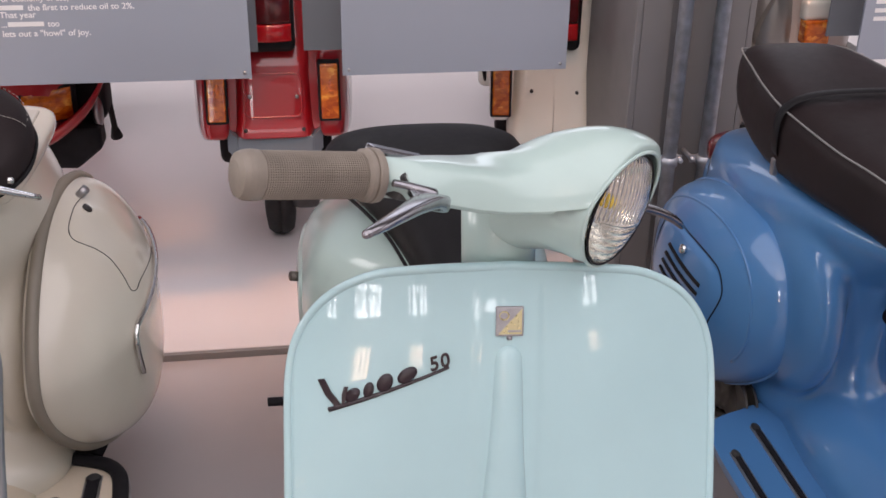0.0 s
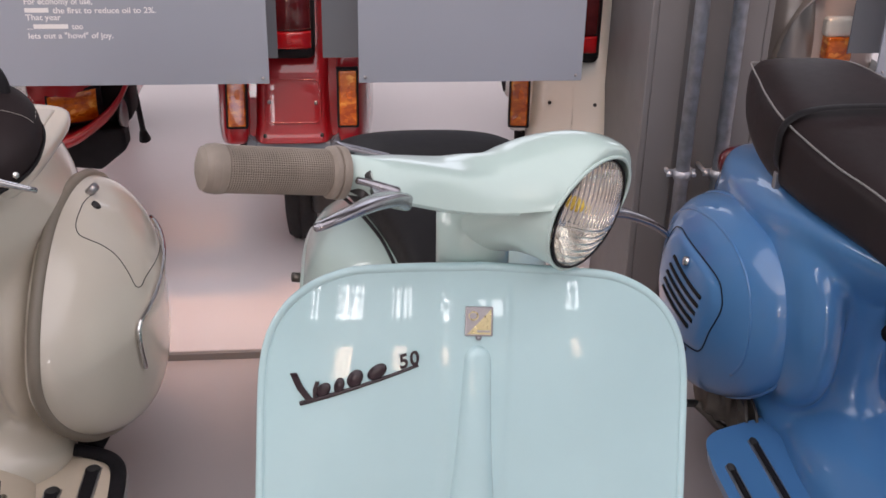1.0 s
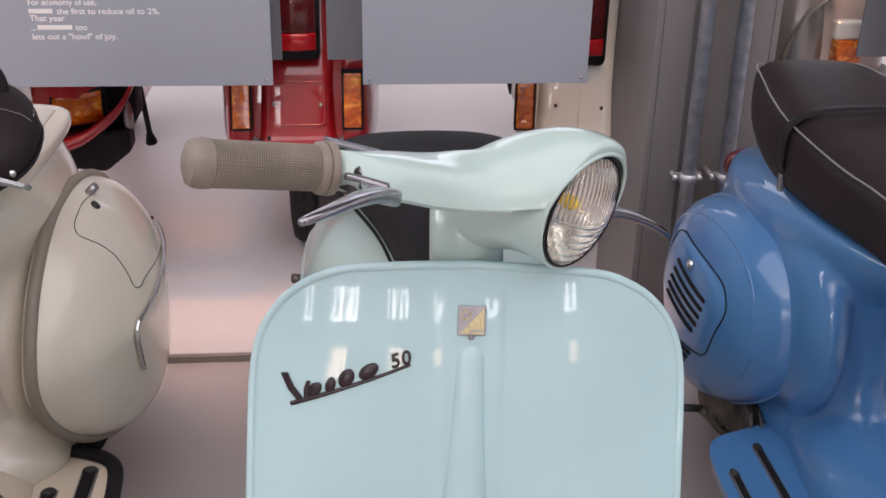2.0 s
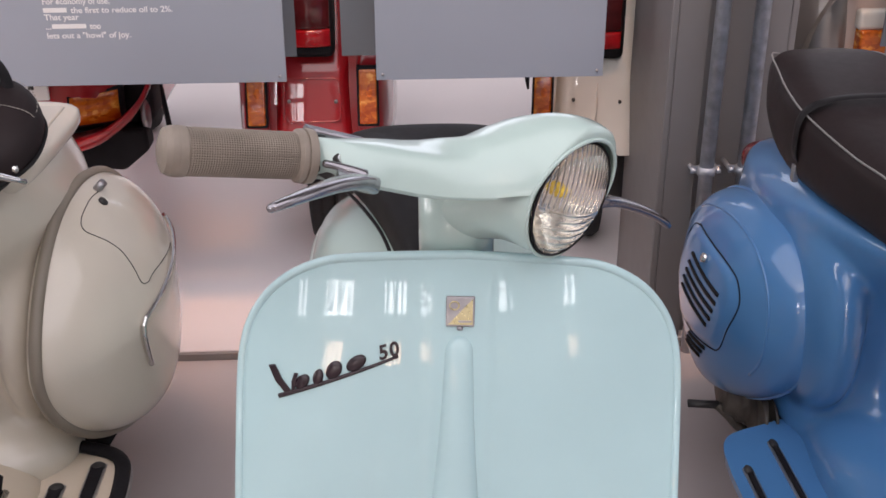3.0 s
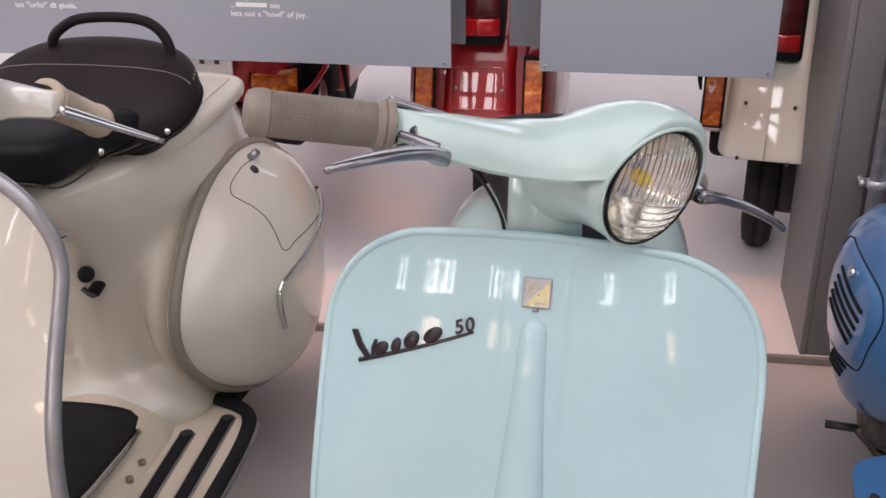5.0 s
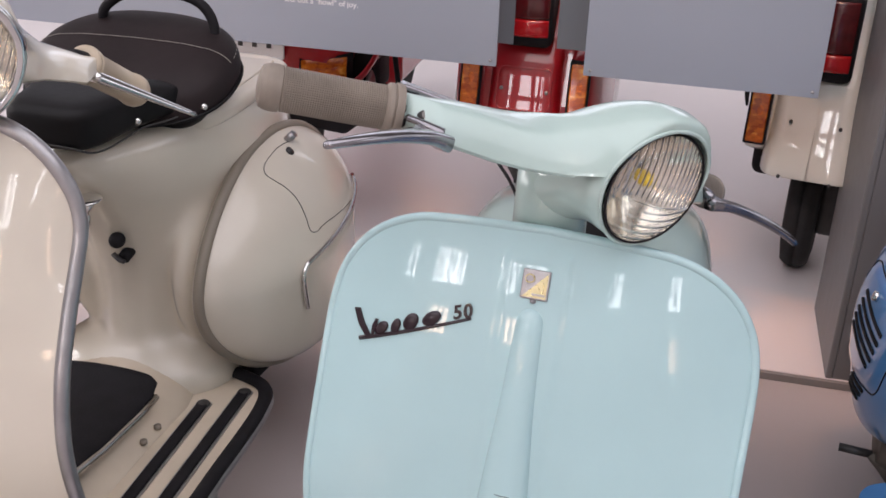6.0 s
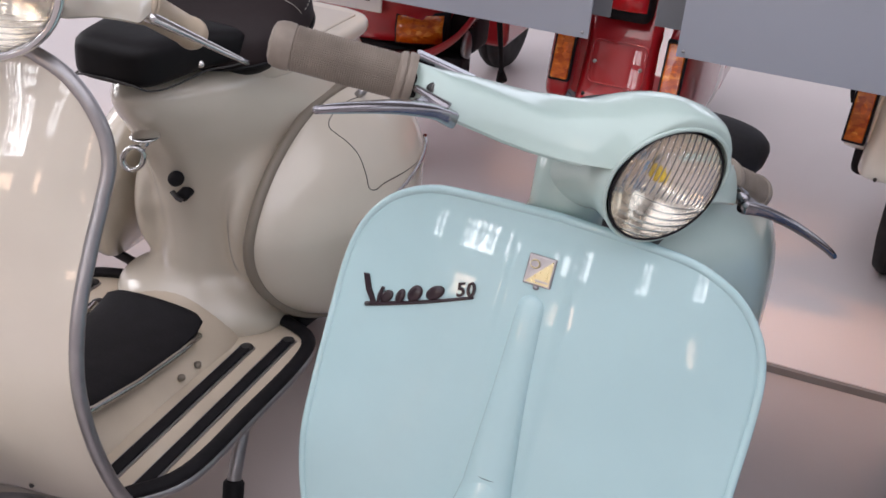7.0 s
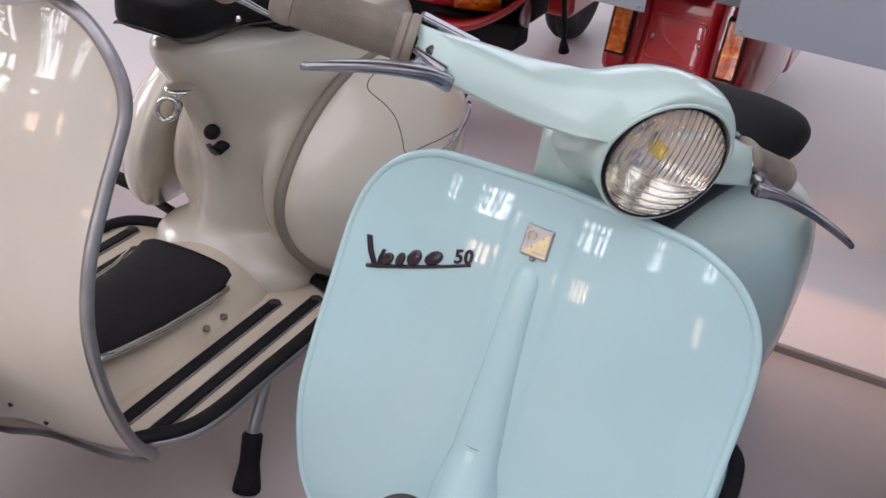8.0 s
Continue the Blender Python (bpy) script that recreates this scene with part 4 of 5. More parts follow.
def rear_gear(root, low=False):
    wheel(root, (0, .78, .205), 0.205, 0.085)
    bm = bmesh.new()
    tube(bm, [(-.05, .66, .20), (-.165, .66, .20)], [.066, .060], 24)
    tube(bm, [(-.165, .66, .20), (-.185, .66, .20)], [.05, .042], 24)
    tube(bm, [(-.06, .60, .19), (-.15, .60, .19)], [.045, .038], 20)
    box_bm(-.14, -.06, .58, .80, .17, .24, .012, bm=bm)
    case = part("engine_case", bm, ENGINE, root, "dull alloy engine casing")
    soft_blend(case, 0.004, 3)
    for k in range(4):
        part("cooling_fin", tube_bm([(-.09 - .018 * k, .565, .195), (-.094 - .018 * k, .565, .195)], .040, 20), ENGINE, case, smooth=False)
    pts = spline([(-.15, .72, .19), (-.20, .66, .165), (-.225, .60, .20), (-.232, .575, .262)], 5)
    if low:
        pts = spline([(-.08, .68, .18), (-.105, .64, .145), (-.145, .625, .135), (-.175, .64, .160), (-.19, .65, .172)], 5)
    k = part("kick_starter", tube_bm(pts, 0.0085, 10), ENGINE, root)
    ends = [(-.188, .651, .172), (-.24, .659, .172)] if low else [(-.225, .575, .262), (-.262, .570, .266)]
    part("kick_pedal", tube_bm(ends, 0.009, 10, flat=0.7), DARK if low else RUBBER, k)
    for sgn in (-1, 1):
        part("stand_leg", tube_bm([(sgn * .10, .50, .19), (sgn * .15, .46, .04), (sgn * .155, .455, 0.0)], 0.011, 10), DARK, root)


def mint_scooter():
    root, sh = smallframe("mint_scooter", pose(0, 0, 0), MINT, "mint green vintage scooter with its handlebar turned")
    mint_body(root, LIT_MINT)
    door_panel(root, LIT_MINT, -1)
    seat = seat_loft(root, [(.215, .025, .60, .640), (.235, .045, .59, .665), (.32, .058, .59, .688), (.42, .078, .595, .700), (.52, .112, .60, .705), (.60, .148, .60, .703), (.68, .160, .60, .690), (.745, .135, .605, .668), (.77, .08, .615, .645)], VINYL, 2.6, "smooth black vinyl bench seat")
    for sgn in (-1,):
        part("seat_piping", tube_bm(spline([(sgn * .060, .30, .622), (sgn * .081, .42, .625), (sgn * .116, .52, .630), (sgn * .151, .60, .632), (sgn * .162, .68, .635)], 6), 0.0026, 8), VINYL, seat)
    rear_gear(root)
    floor_board(root, MINT, [(.13, .10, .44), (.175, .06, .40)], .210, .02, .50, .215, True)
    headset(root, Vector((0, .05, .80)), LIT_MINT)
    front_end(root, MINT, Vector((0, .05, .80)))
    # nose cover and horn ring below the ridge
    bm = bmesh.new()
    rings = []
    for z, s, a in ((.527, .0248, .0214), (.505, .0285, .0265), (.47, .036, .039), (.43, .040, .053), (.39, .046, .062), (.35, .045, .058), (.32, .033, .043)):
        y0 = mint_shield_y(0, z) + 0.0068
        rings.append([(RIDGE_X + s * math.sin(b), y0 - a * max(0, math.cos(b)) ** 0.95, z) for b in [radians(-90 + 180 * k / 24) for k in range(25)]])
    skin(bm, rings, caps=False, closed=False)
    nc = part("nose_cover", bm, MINT, sh)
    modify(nc, ('SUBSURF', dict(levels=1)))
    part("cover_seam", tube_bm([Vector(q) + Vector((0, -.0002, .001)) for q in rings[0][1:-1]], 0.0004, 6), DARK, nc)
    bm = bmesh.new()
    c = Vector((-.046, mint_shield_y(0, .43) - .047, .446))
    tube(bm, [c + Vector((.027 * math.cos(a), -.004 + .010 * math.sin(a) + .010 * math.cos(a), .025 * math.sin(a))) for a in [2 * math.pi * k / 40 for k in range(40)]], 0.0038, 10, up=(0, 1, 0), closed=True)
    part("horn_ring", bm, DARK, nc, "dark horn ring")
    # badge: framed plate split by a diagonal
    def on(x, z, lift):
        return Vector((x, mint_shield_y(x, z) - lift, z))
    z0, z1 = .7215, .750
    zc = (z0 + z1) / 2
    tilt = math.atan2(mint_shield_y(0, z1) - mint_shield_y(0, z0), z1 - z0)
    m = Matrix.Translation(on(RIDGE_X, zc, 0.003)) @ Matrix.Rotation(-tilt, 4, 'X')
    hw, hh = .0138, .0148
    bdg = part("badge", box_bm(-hw, hw, -.0015, .003, -hh, hh, 0.0012), PEWTER, sh, "small square metal badge split by a diagonal", smooth=False, matrix=m)
    for mat_, tri in ((PEWTER, ((-hw, hh), (-hw, -hh), (hw, hh))), (GOLD, ((hw, hh), (-hw, -hh), (hw, -hh)))):
        bm = bmesh.new()
        tr = [(a * .86, b * .86) for a, b in tri]
        skin(bm, [[(a, -.0016, b) for a, b in tr], [(a, -.0024, b) for a, b in tr]])
        part("enamel_field", bm, mat_, bdg, smooth=False)
    part("emblem_bar", box_bm(-.011, -.0085, -.0032, -.002, -.006, .010), PEWTER, bdg, smooth=False)
    bm = bmesh.new()
    tube(bm, [(-.006 + .0045 * math.cos(a), -.0026, .0058 + .004 * math.sin(a)) for a in [2 * math.pi * k / 20 for k in range(20)]], 0.0009, 6, up=(0, 1, 0), closed=True)
    part("emblem_ring", bm, GOLD, bdg)
    part("emblem_bar", box_bm(-.002, .011, -.0032, -.002, -.0105, -.0085), PEWTER, bdg, smooth=False)
    part("badge_tab", tube_bm([(0, 0, -hh), (0, .001, -hh - .003)], 0.003, 8), PEWTER, bdg)
    # emblem: plain ovals on a bar in dark enamel, and the figures 50
    a0, b0 = Vector((-.1805, .6397)), Vector((-.0629, .6906))
    ux = (b0 - a0).normalized()
    uz = Vector((-ux.y, ux.x))
    def q(s, h):
        p = a0 + ux * s + uz * h
        return on(p.x, p.y, 0.0018)
    em = part("emblem_underline", tube_bm([q(s * .128 / 16, 0.0) for s in range(17)], [0.0026 - 0.0010 * s / 16 for s in range(17)], 8), INK, sh, "dark violet enamel emblem")
    for blade in ([(.001, .0295), (.008, .0285), (.0095, .015), (.0145, .001), (.008, .001), (.0025, .014)], [(.0145, .001), (.0175, .001), (.0225, .009), (.0275, .0155), (.0235, .0165), (.018, .010)]):
        bm = bmesh.new()
        skin(bm, [[q(s, h) for s, h in blade], [q(s, h) - Vector((0, .002, 0)) for s, h in blade]])
        part("emblem_blade", bm, INK, em, smooth=False)
    for s, h, ra, rb in ((.0285, .0070, .0080, .0058), (.0455, .0068, .0058, .0066), (.0635, .0085, .0088, .0076), (.0870, .0080, .0105, .0064)):
        bm = bmesh.new()
        rim = [(s + ra * math.cos(a) + .003 * math.sin(a), h + rb * math.sin(a)) for a in [2 * math.pi * k / 24 for k in range(24)]]
        skin(bm, [[q(u, v) + Vector((0, .001, 0)) for u, v in rim], [q(u, v) - Vector((0, .0012, 0)) for u, v in rim], [q(s + (u - s) * .7, h + (v - h) * .7) - Vector((0, .0026, 0)) for u, v in rim]])
        part("emblem_oval", bm, INK, em)
    cu = bpy.data.curves.new("figures", 'FONT')
    cu.body, cu.size, cu.extrude, cu.offset = "50", 0.0195, 0.0010, 0.0004
    cu.space_character, cu.shear = 1.15, 0.2
    tmp = bpy.data.objects.new("figures_tmp", cu)
    scene.collection.objects.link(tmp)
    bpy.context.view_layer.update()
    me = bpy.data.meshes.new_from_object(tmp.evaluated_get(bpy.context.evaluated_depsgraph_get()))
    bpy.data.objects.remove(tmp)
    me.materials.append(INK)
    fg = new("numeral", me)
    fg.parent = em
    p0 = q(.1095, .0030)
    xa = (q(.135, .0034) - p0).normalized()
    na = (q(.1125, .02) - p0).normalized()
    yn = xa.cross(na)
    fg.matrix_local = Matrix.Translation(p0) @ Matrix((xa, na, yn)).transposed().to_4x4()
    return root


mint_scooter()


def blue_scooter():
    root, sh = smallframe("blue_scooter", pose(.685, 0, 0), BLUE, "glossy blue vintage scooter with a long black bench seat")
    blue_body(root, BLUE)
    for sgn in (-1, 1):
        at, on = dome_shape(sgn, BLUE_DOME)
        dm = part("engine_dome", dome_mesh(sgn, BLUE_DOME, at, .06), BLUE, root, "bulging blue engine dome")
        part("dome_seam", tube_bm([at(1.0, 2 * math.pi * i / 96) for i in range(96)], 0.0035, 8, up=(1, 0, 0), closed=True), BLUE, dm)
        part("dome_crease", tube_bm([at(.84, radians(20 + 190 * i / 60)) - Vector((sgn * .0008, 0, 0)) for i in range(61)], 0.0026, 8, up=(1, 0, 0)), BLUE, dm)
        if sgn < 0:
            dome_door(dm, on, BLUE)
    rows = [(.10, .05, .60, .66), (.13, .06, .595, .685), (.25, .076, .592, .702), (.38, .098, .604, .712), (.46, .120, .602, .720), (.60, .139, .597, .736), (.70, .134, .605, .745), (.78, .120, .615, .750), (.87, .100, .64, .749), (.915, .065, .66, .733)]
    st = seat_loft(root, rows, LEATHER, 4.4, "long black leather bench seat with grey piping")
    for sgn in (-1, 1):
        pts = [(sgn * (wv * .93), y, zt - (zt - zb) * .115) for y, wv, zb, zt in rows[1:]]
        part("seat_piping", tube_bm(spline(pts, 6), 0.0016, 8), PIPING, st, "thin pale grey piping")
    bm = bmesh.new()
    y, wv, zb, zt = .60, .137, .618, .745
    ring = [(x * 1.02, y, (zb + zt) / 2 + (z - (zb + zt) / 2) * 1.03) for x, _, z in oval(0, y, (zb + zt) / 2, wv, (zt - zb) / 2, 44, 3.4) if z > zb + .004]
    ring.sort(key=lambda p: math.atan2(p[2] - .68, p[0]) if math.atan2(p[2] - .68, p[0]) > -1.5 else math.atan2(p[2] - .68, p[0]) + 2 * math.pi)
    skin(bm, [[(x, yy - .011, z) for x, yy, z in ring], [(x * 1.01, yy - .007, z + .002) for x, yy, z in ring], [(x * 1.01, yy + .007, z + .002) for x, yy, z in ring], [(x, yy + .011, z) for x, yy, z in ring]], caps=False, closed=False)
    sp = part("seat_strap", bm, VINYL, st, "black grab strap across the seat")
    for sgn in (-1, 1):
        part("strap_fixing", box_bm(sgn * .132 - .005, sgn * .132 + .005, .594, .606, .612, .640, 0.002), ALU, sp, smooth=False)
    rear_gear(root, low=True)
    floor_board(root, BLUE, [(.155, .10, .475), (.215, .06, .41)], .24, .02, .52, .212, False, .0048)
    headset(root, Vector((0, .05, .80)), BLUE)
    front_end(root, BLUE, Vector((0, .05, .80)))
    bm = superellipsoid(bmesh.new(), (0, .975, .508), (.088, .020, .036), 3.0)
    part("tail_lamp", bm, RED_LENS_DARK, root, "dark red tail lamp")
    bm = ellipsoid(bmesh.new(), (.0, .405, .455), (.016, .012, .016), u=16, v=10)
    part("fuel_tap", bm, RUBBER, root)
    return root


blue_scooter()


def cream_scooter():
    X = -.72
    root = thing("cream_scooter", pose(X, 0, 0), "cream vintage scooter with black seat and rubber floor strips", "scooter", "front row of scooters")
    sh = leg_shield(root, cream_shield_y, CREAM, ALU, 0.0085, CREAM_HALF)
    for x, z in ((.085, .315), (.13, .297), (-.11, .305)):
        y = cream_shield_y(x, z)
        part("shield_screw", tube_bm([(x, y - .001, z), (x, y - .004, z)], 0.0032, 10, up=(1, 0, 0)), DARK, sh)
    # body with the flared sides
    bm = bmesh.new()
    rows = [(.19, .36, .80, .075, .14), (.24, .425, .9, .08, .165), (.30, .445, .98, .085, .155), (.38, .448, 1.00, .09, .158), (.46, .432, 1.0, .095, .158), (.52, .405, 1.0, .095, .160), (.575, .365, .98, .092, .158), (.62, .325, .96, .082, .146), (.655, .305, .92, .075, .132), (.675, .33, .9, .06, .12)]
    skin(bm, [tear_ring(*r) for r in rows])
    superellipsoid(bm, (.098, .683, .403), (.044, .240, .170), 2.2)
    superellipsoid(bm, (-.088, .683, .403), (.040, .235, .165), 2.2)
    ellipsoid(bm, (0, .90, .50), (.10, .14, .13))
    ellipsoid(bm, (0, .51, .232), (.165, .120, .070))
    body = part("body", bm, CREAM, root)
    soft_blend(body, 0.006, 75)
    for sgn in (-1, 1):
        cw, on = cowl(root, sgn, CREAM)
        if sgn > 0:
            lid = [(.735, .574), (.690, .577), (.650, .574), (.618, .567), (.602, .557), (.606, .545), (.613, .534), (.620, .512), (.616, .482), (.612, .462), (.628, .454), (.665, .456), (.795, .444)]
            part("lid_groove", tube_bm([on(a.x, a.y, .0002) for a in spline([(y, z, 0) for y, z in lid], 6)], 0.0008, 6), DARK, cw)
            p = on(.719, .5785, 0.0)
            part("lid_lock", tube_bm([p + Vector((-.002, 0, -.004)), p + Vector((.012, 0, .010))], 0.010, 14, flat=0.7), ALU, cw, "worn metal lid lock")
            p = on(.690, .567, 0.0)
            part("keyhole", tube_bm([p - Vector((.002, 0, .002)), p + Vector((.002, 0, .002))], 0.008, 14), DARK, cw)
            rod = spline([(.90, .452, 0), (.80, .446, 0), (.68, .434, 0), (.59, .424, 0), (.566, .418, 0), (.556, .405, 0), (.556, .38, 0), (.561, .343, 0)], 7)
            part("cowl_rail", tube_bm([on(q.x, q.y, .006) for q in rod], 0.0042, 10), CHROME, cw, "thin chrome rail")
        else:
            part("cowl_rail", tube_bm([on(.57 + .03 * k, .41, .006) for k in range(11)], 0.0042, 10), CHROME, cw)
    # controls on the front of the body
    part("choke_knob", ellipsoid(bmesh.new(), (.021, .408, .500), (.0125, .014, .0125), u=20, v=14), RUBBER, root, "round black knob")
    part("fuel_tap", tube_bm([(.024, .438, .470), (.024, .418, .466)], 0.010, 14), RUBBER, root)
    part("tap_lever", tube_bm([(.008, .415, .472), (.020, .412, .464), (.028, .412, .462)], 0.005, 10, flat=0.6), DARK, root)
    hk = part("hook_base", ellipsoid(bmesh.new(), (.034, .316, .606), (.021, .024, .005), u=24, v=12), CHROME, root, "chrome bag hook")
    c = Vector((.028, .295, .578))
    part("hook_ring", tube_bm([c + Vector((.0125 * math.cos(a) + .003 * math.sin(a), .008 * math.cos(a), .0185 * math.sin(a))) for a in [2 * math.pi * k / 32 for k in range(32)]], 0.0036, 10, up=(0, 1, 0), flat=1.6, closed=True), CHROME, hk)
    part("hook_stem", tube_bm([c + Vector((.010, .006, .016)), c + Vector((.016, .018, .028))], 0.006, 10), CHROME, hk)
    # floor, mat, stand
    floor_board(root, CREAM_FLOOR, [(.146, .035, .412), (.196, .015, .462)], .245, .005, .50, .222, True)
    bm = bmesh.new()
    mat_rows = []
    for y, wv, z in ((.03, .075, .30), (.10, .078, .282), (.20, .083, .268), (.30, .09, .266), (.345, .094, .272), (.365, .092, .282), (.372, .080, .286)):
        mat_rows.append([(wv * math.sin(b), y, z + .010 * math.cos(b)) for b in [radians(-90 + 180 * k / 16) for k in range(17)]])
    skin(bm, mat_rows, caps=False, closed=False)
    mt = part("tunnel_mat", bm, RUBBER, root, "black rubber mat over the tunnel")
    modify(mt, ('SOLIDIFY', dict(thickness=0.004)))
    for sgn in (-1, 1):
        part("mat_rail", tube_bm([(sgn * (wv + .005), y, z - .002) for y, wv, z in ((.03, .075, .30), (.10, .078, .282), (.20, .083, .268), (.30, .09, .266), (.345, .094, .272))], 0.0055, 8), CHROME, mt)
        for y, x in ((.317, .112), (.275, .110)):
            part("floor_rivet", tube_bm([(sgn * x, y, .232), (sgn * x, y, .2375)], 0.0058, 12), BEIGE_STRIP, root)
        lg = part("stand_leg", tube_bm([(sgn * .13, .36, .205), (sgn * .205, .30, .16), (sgn * .212, .26, .09), (sgn * .222, .235, .0)], 0.0115, 14), ALU, root)
        part("stand_foot", lathe(bmesh.new(), [(0, .013), (.005, .017), (.05, .0165), (.085, .022), (.098, .024)], along((sgn * .2125, .258, .085), (sgn * .2255, .225, .0)), 18), RUBBER, lg, "black rubber stand foot")
    bm = bmesh.new()
    skin(bm, [[(.16, .53, .19), (.20, .50, .225), (.215, .56, .235), (.19, .60, .20)], [(.15, .56, .25), (.19, .54, .262), (.20, .60, .262), (.17, .63, .25)]])
    part("cowl_stay", bm, RUBBER, root)
    # seats
    fs = seat_loft(root, [(.278, .035, .70, .735), (.285, .058, .688, .747), (.31, .070, .683, .752), (.36, .078, .684, .752), (.395, .085, .688, .752), (.43, .108, .690, .750), (.46, .122, .694, .748), (.49, .10, .705, .735)], VINYL, 4.6, "black vinyl front saddle", "front_saddle")
    for sgn in (-1, 1):
        part("saddle_piping", tube_bm(spline([(0, .2795, .698), (sgn * .040, .280, .696), (sgn * .062, .292, .688), (sgn * .072, .32, .6855), (sgn * .078, .36, .6875), (sgn * .086, .40, .692), (sgn * .106, .43, .694), (sgn * .120, .455, .697)], 5), 0.0015, 8), DARK, fs)
    for x, y, z in ((.0835, .388, .705), (.147, .474, .707)):
        part("saddle_bolt", ellipsoid(bmesh.new(), (x, y, z), (.006, .006, .006), u=12, v=8), CHROME, fs)
    # pillion seat: a domed pad that rises towards its back
    hw, hl, pc = .168, .118, .541
    crown = [(0, .0605), (.2, .060), (.5, .0585), (.75, .054), (.88, .047), (.95, .039), (.985, .029), (1.0, .016)]

    def pad_at(f, a, dz):
        c, q = math.cos(a), math.sin(a)
        x, y = math.copysign(abs(c) ** 0.84, c) * hw * f, pc + math.copysign(abs(q) ** 0.84, q) * hl * f
        return Vector((x, y, .7212 + .327 * (y - .55) + dz))
    bm = bmesh.new()
    skin(bm, [[pad_at(f, 2 * math.pi * k / 64, dz) for k in range(64)] for f, dz in ((.80, -.012), (.95, -.006), (1.0, .001), (1.004, .008)) + tuple((f, dz) for f, dz in reversed(crown[1:]))])
    pad = part("pillion_seat", bm, LEATHER, root, "dark brown leather pillion pad with pale stitching")
    modify(pad, ('SUBSURF', dict(levels=1)))
    part("pad_piping", tube_bm([pad_at(1.006, 2 * math.pi * k / 64, .001) for k in range(64)], 0.0028, 8, closed=True), VINYL, pad)
    part("pad_base", superellipsoid(bmesh.new(), (0, .55, .688), (.125, .095, .042), 3.0), VINYL, pad)
    for k in range(1, 30):
        a, b = 2 * math.pi * (k + .2) / 84, 2 * math.pi * (k + .7) / 84
        part("stitch", tube_bm([pad_at(.968, a, .0375), pad_at(.968, b, .0375)], 0.0005, 5), THREAD, pad)

    def seam(x):
        y = .546
        f = ((abs(x) / hw) ** 2.38 + (abs(y - pc) / hl) ** 2.38) ** .42
        return Vector((x, y, .7212 + .327 * (y - .55) + lerp_table(crown, f) + .0004))
    for k in range(55):
        part("stitch", tube_bm([seam(-.162 + .0059 * k), seam(-.1573 + .0059 * k)], 0.0005, 5), THREAD, pad)
    gr = spline([(-.080, .605, .775), (-.076, .60, .801), (-.061, .60, .819), (-.030, .60, .835), (.019, .60, .840), (.067, .60, .838), (.096, .60, .825), (.112, .598, .801), (.116, .592, .770)], 6)
    part("grab_handle", tube_bm(gr, 0.0080, 12), RUBBER, pad, "black grab handle")
    # tail carrier
    bm = bmesh.new()
    skin(bm, [oval(0, y, .661, w, .0185, 24, 5) for y, w in ((.50, .10), (.53, .130), (.60, .142), (.75, .146), (.835, .145), (.862, .134), (.874, .095))])
    tl = part("tail_carrier", bm, CREAM, root, "rounded cream tail carrier")
    modify(tl, ('SUBSURF', dict(levels=1)))
    part("carrier_panel", box_bm(-.118, .118, .60, .835, .676, .6815, 0.004), CREAM, tl)
    wheel(root, (0, .82, .215), 0.215, 0.09)
    headset(root, Vector((0, .02, .87)), CREAM, lens_y=-.165, lens_r=.068, lens_z=.085, chrome_rim=True, grip=False)
    front_end(root, CREAM, Vector((0, .02, .87)))
    # foot brake and kick starter on the far side
    part("kick_starter", tube_bm(spline([(-.17, .57, .21), (-.20, .55, .235), (-.225, .53, .262), (-.232, .524, .276)], 5), 0.009, 10), DARK, root)
    part("kick_pedal", tube_bm([(-.222, .524, .272), (-.30, .514, .288)], 0.0125, 10), RUBBER, root)
    return root


cream_scooter()


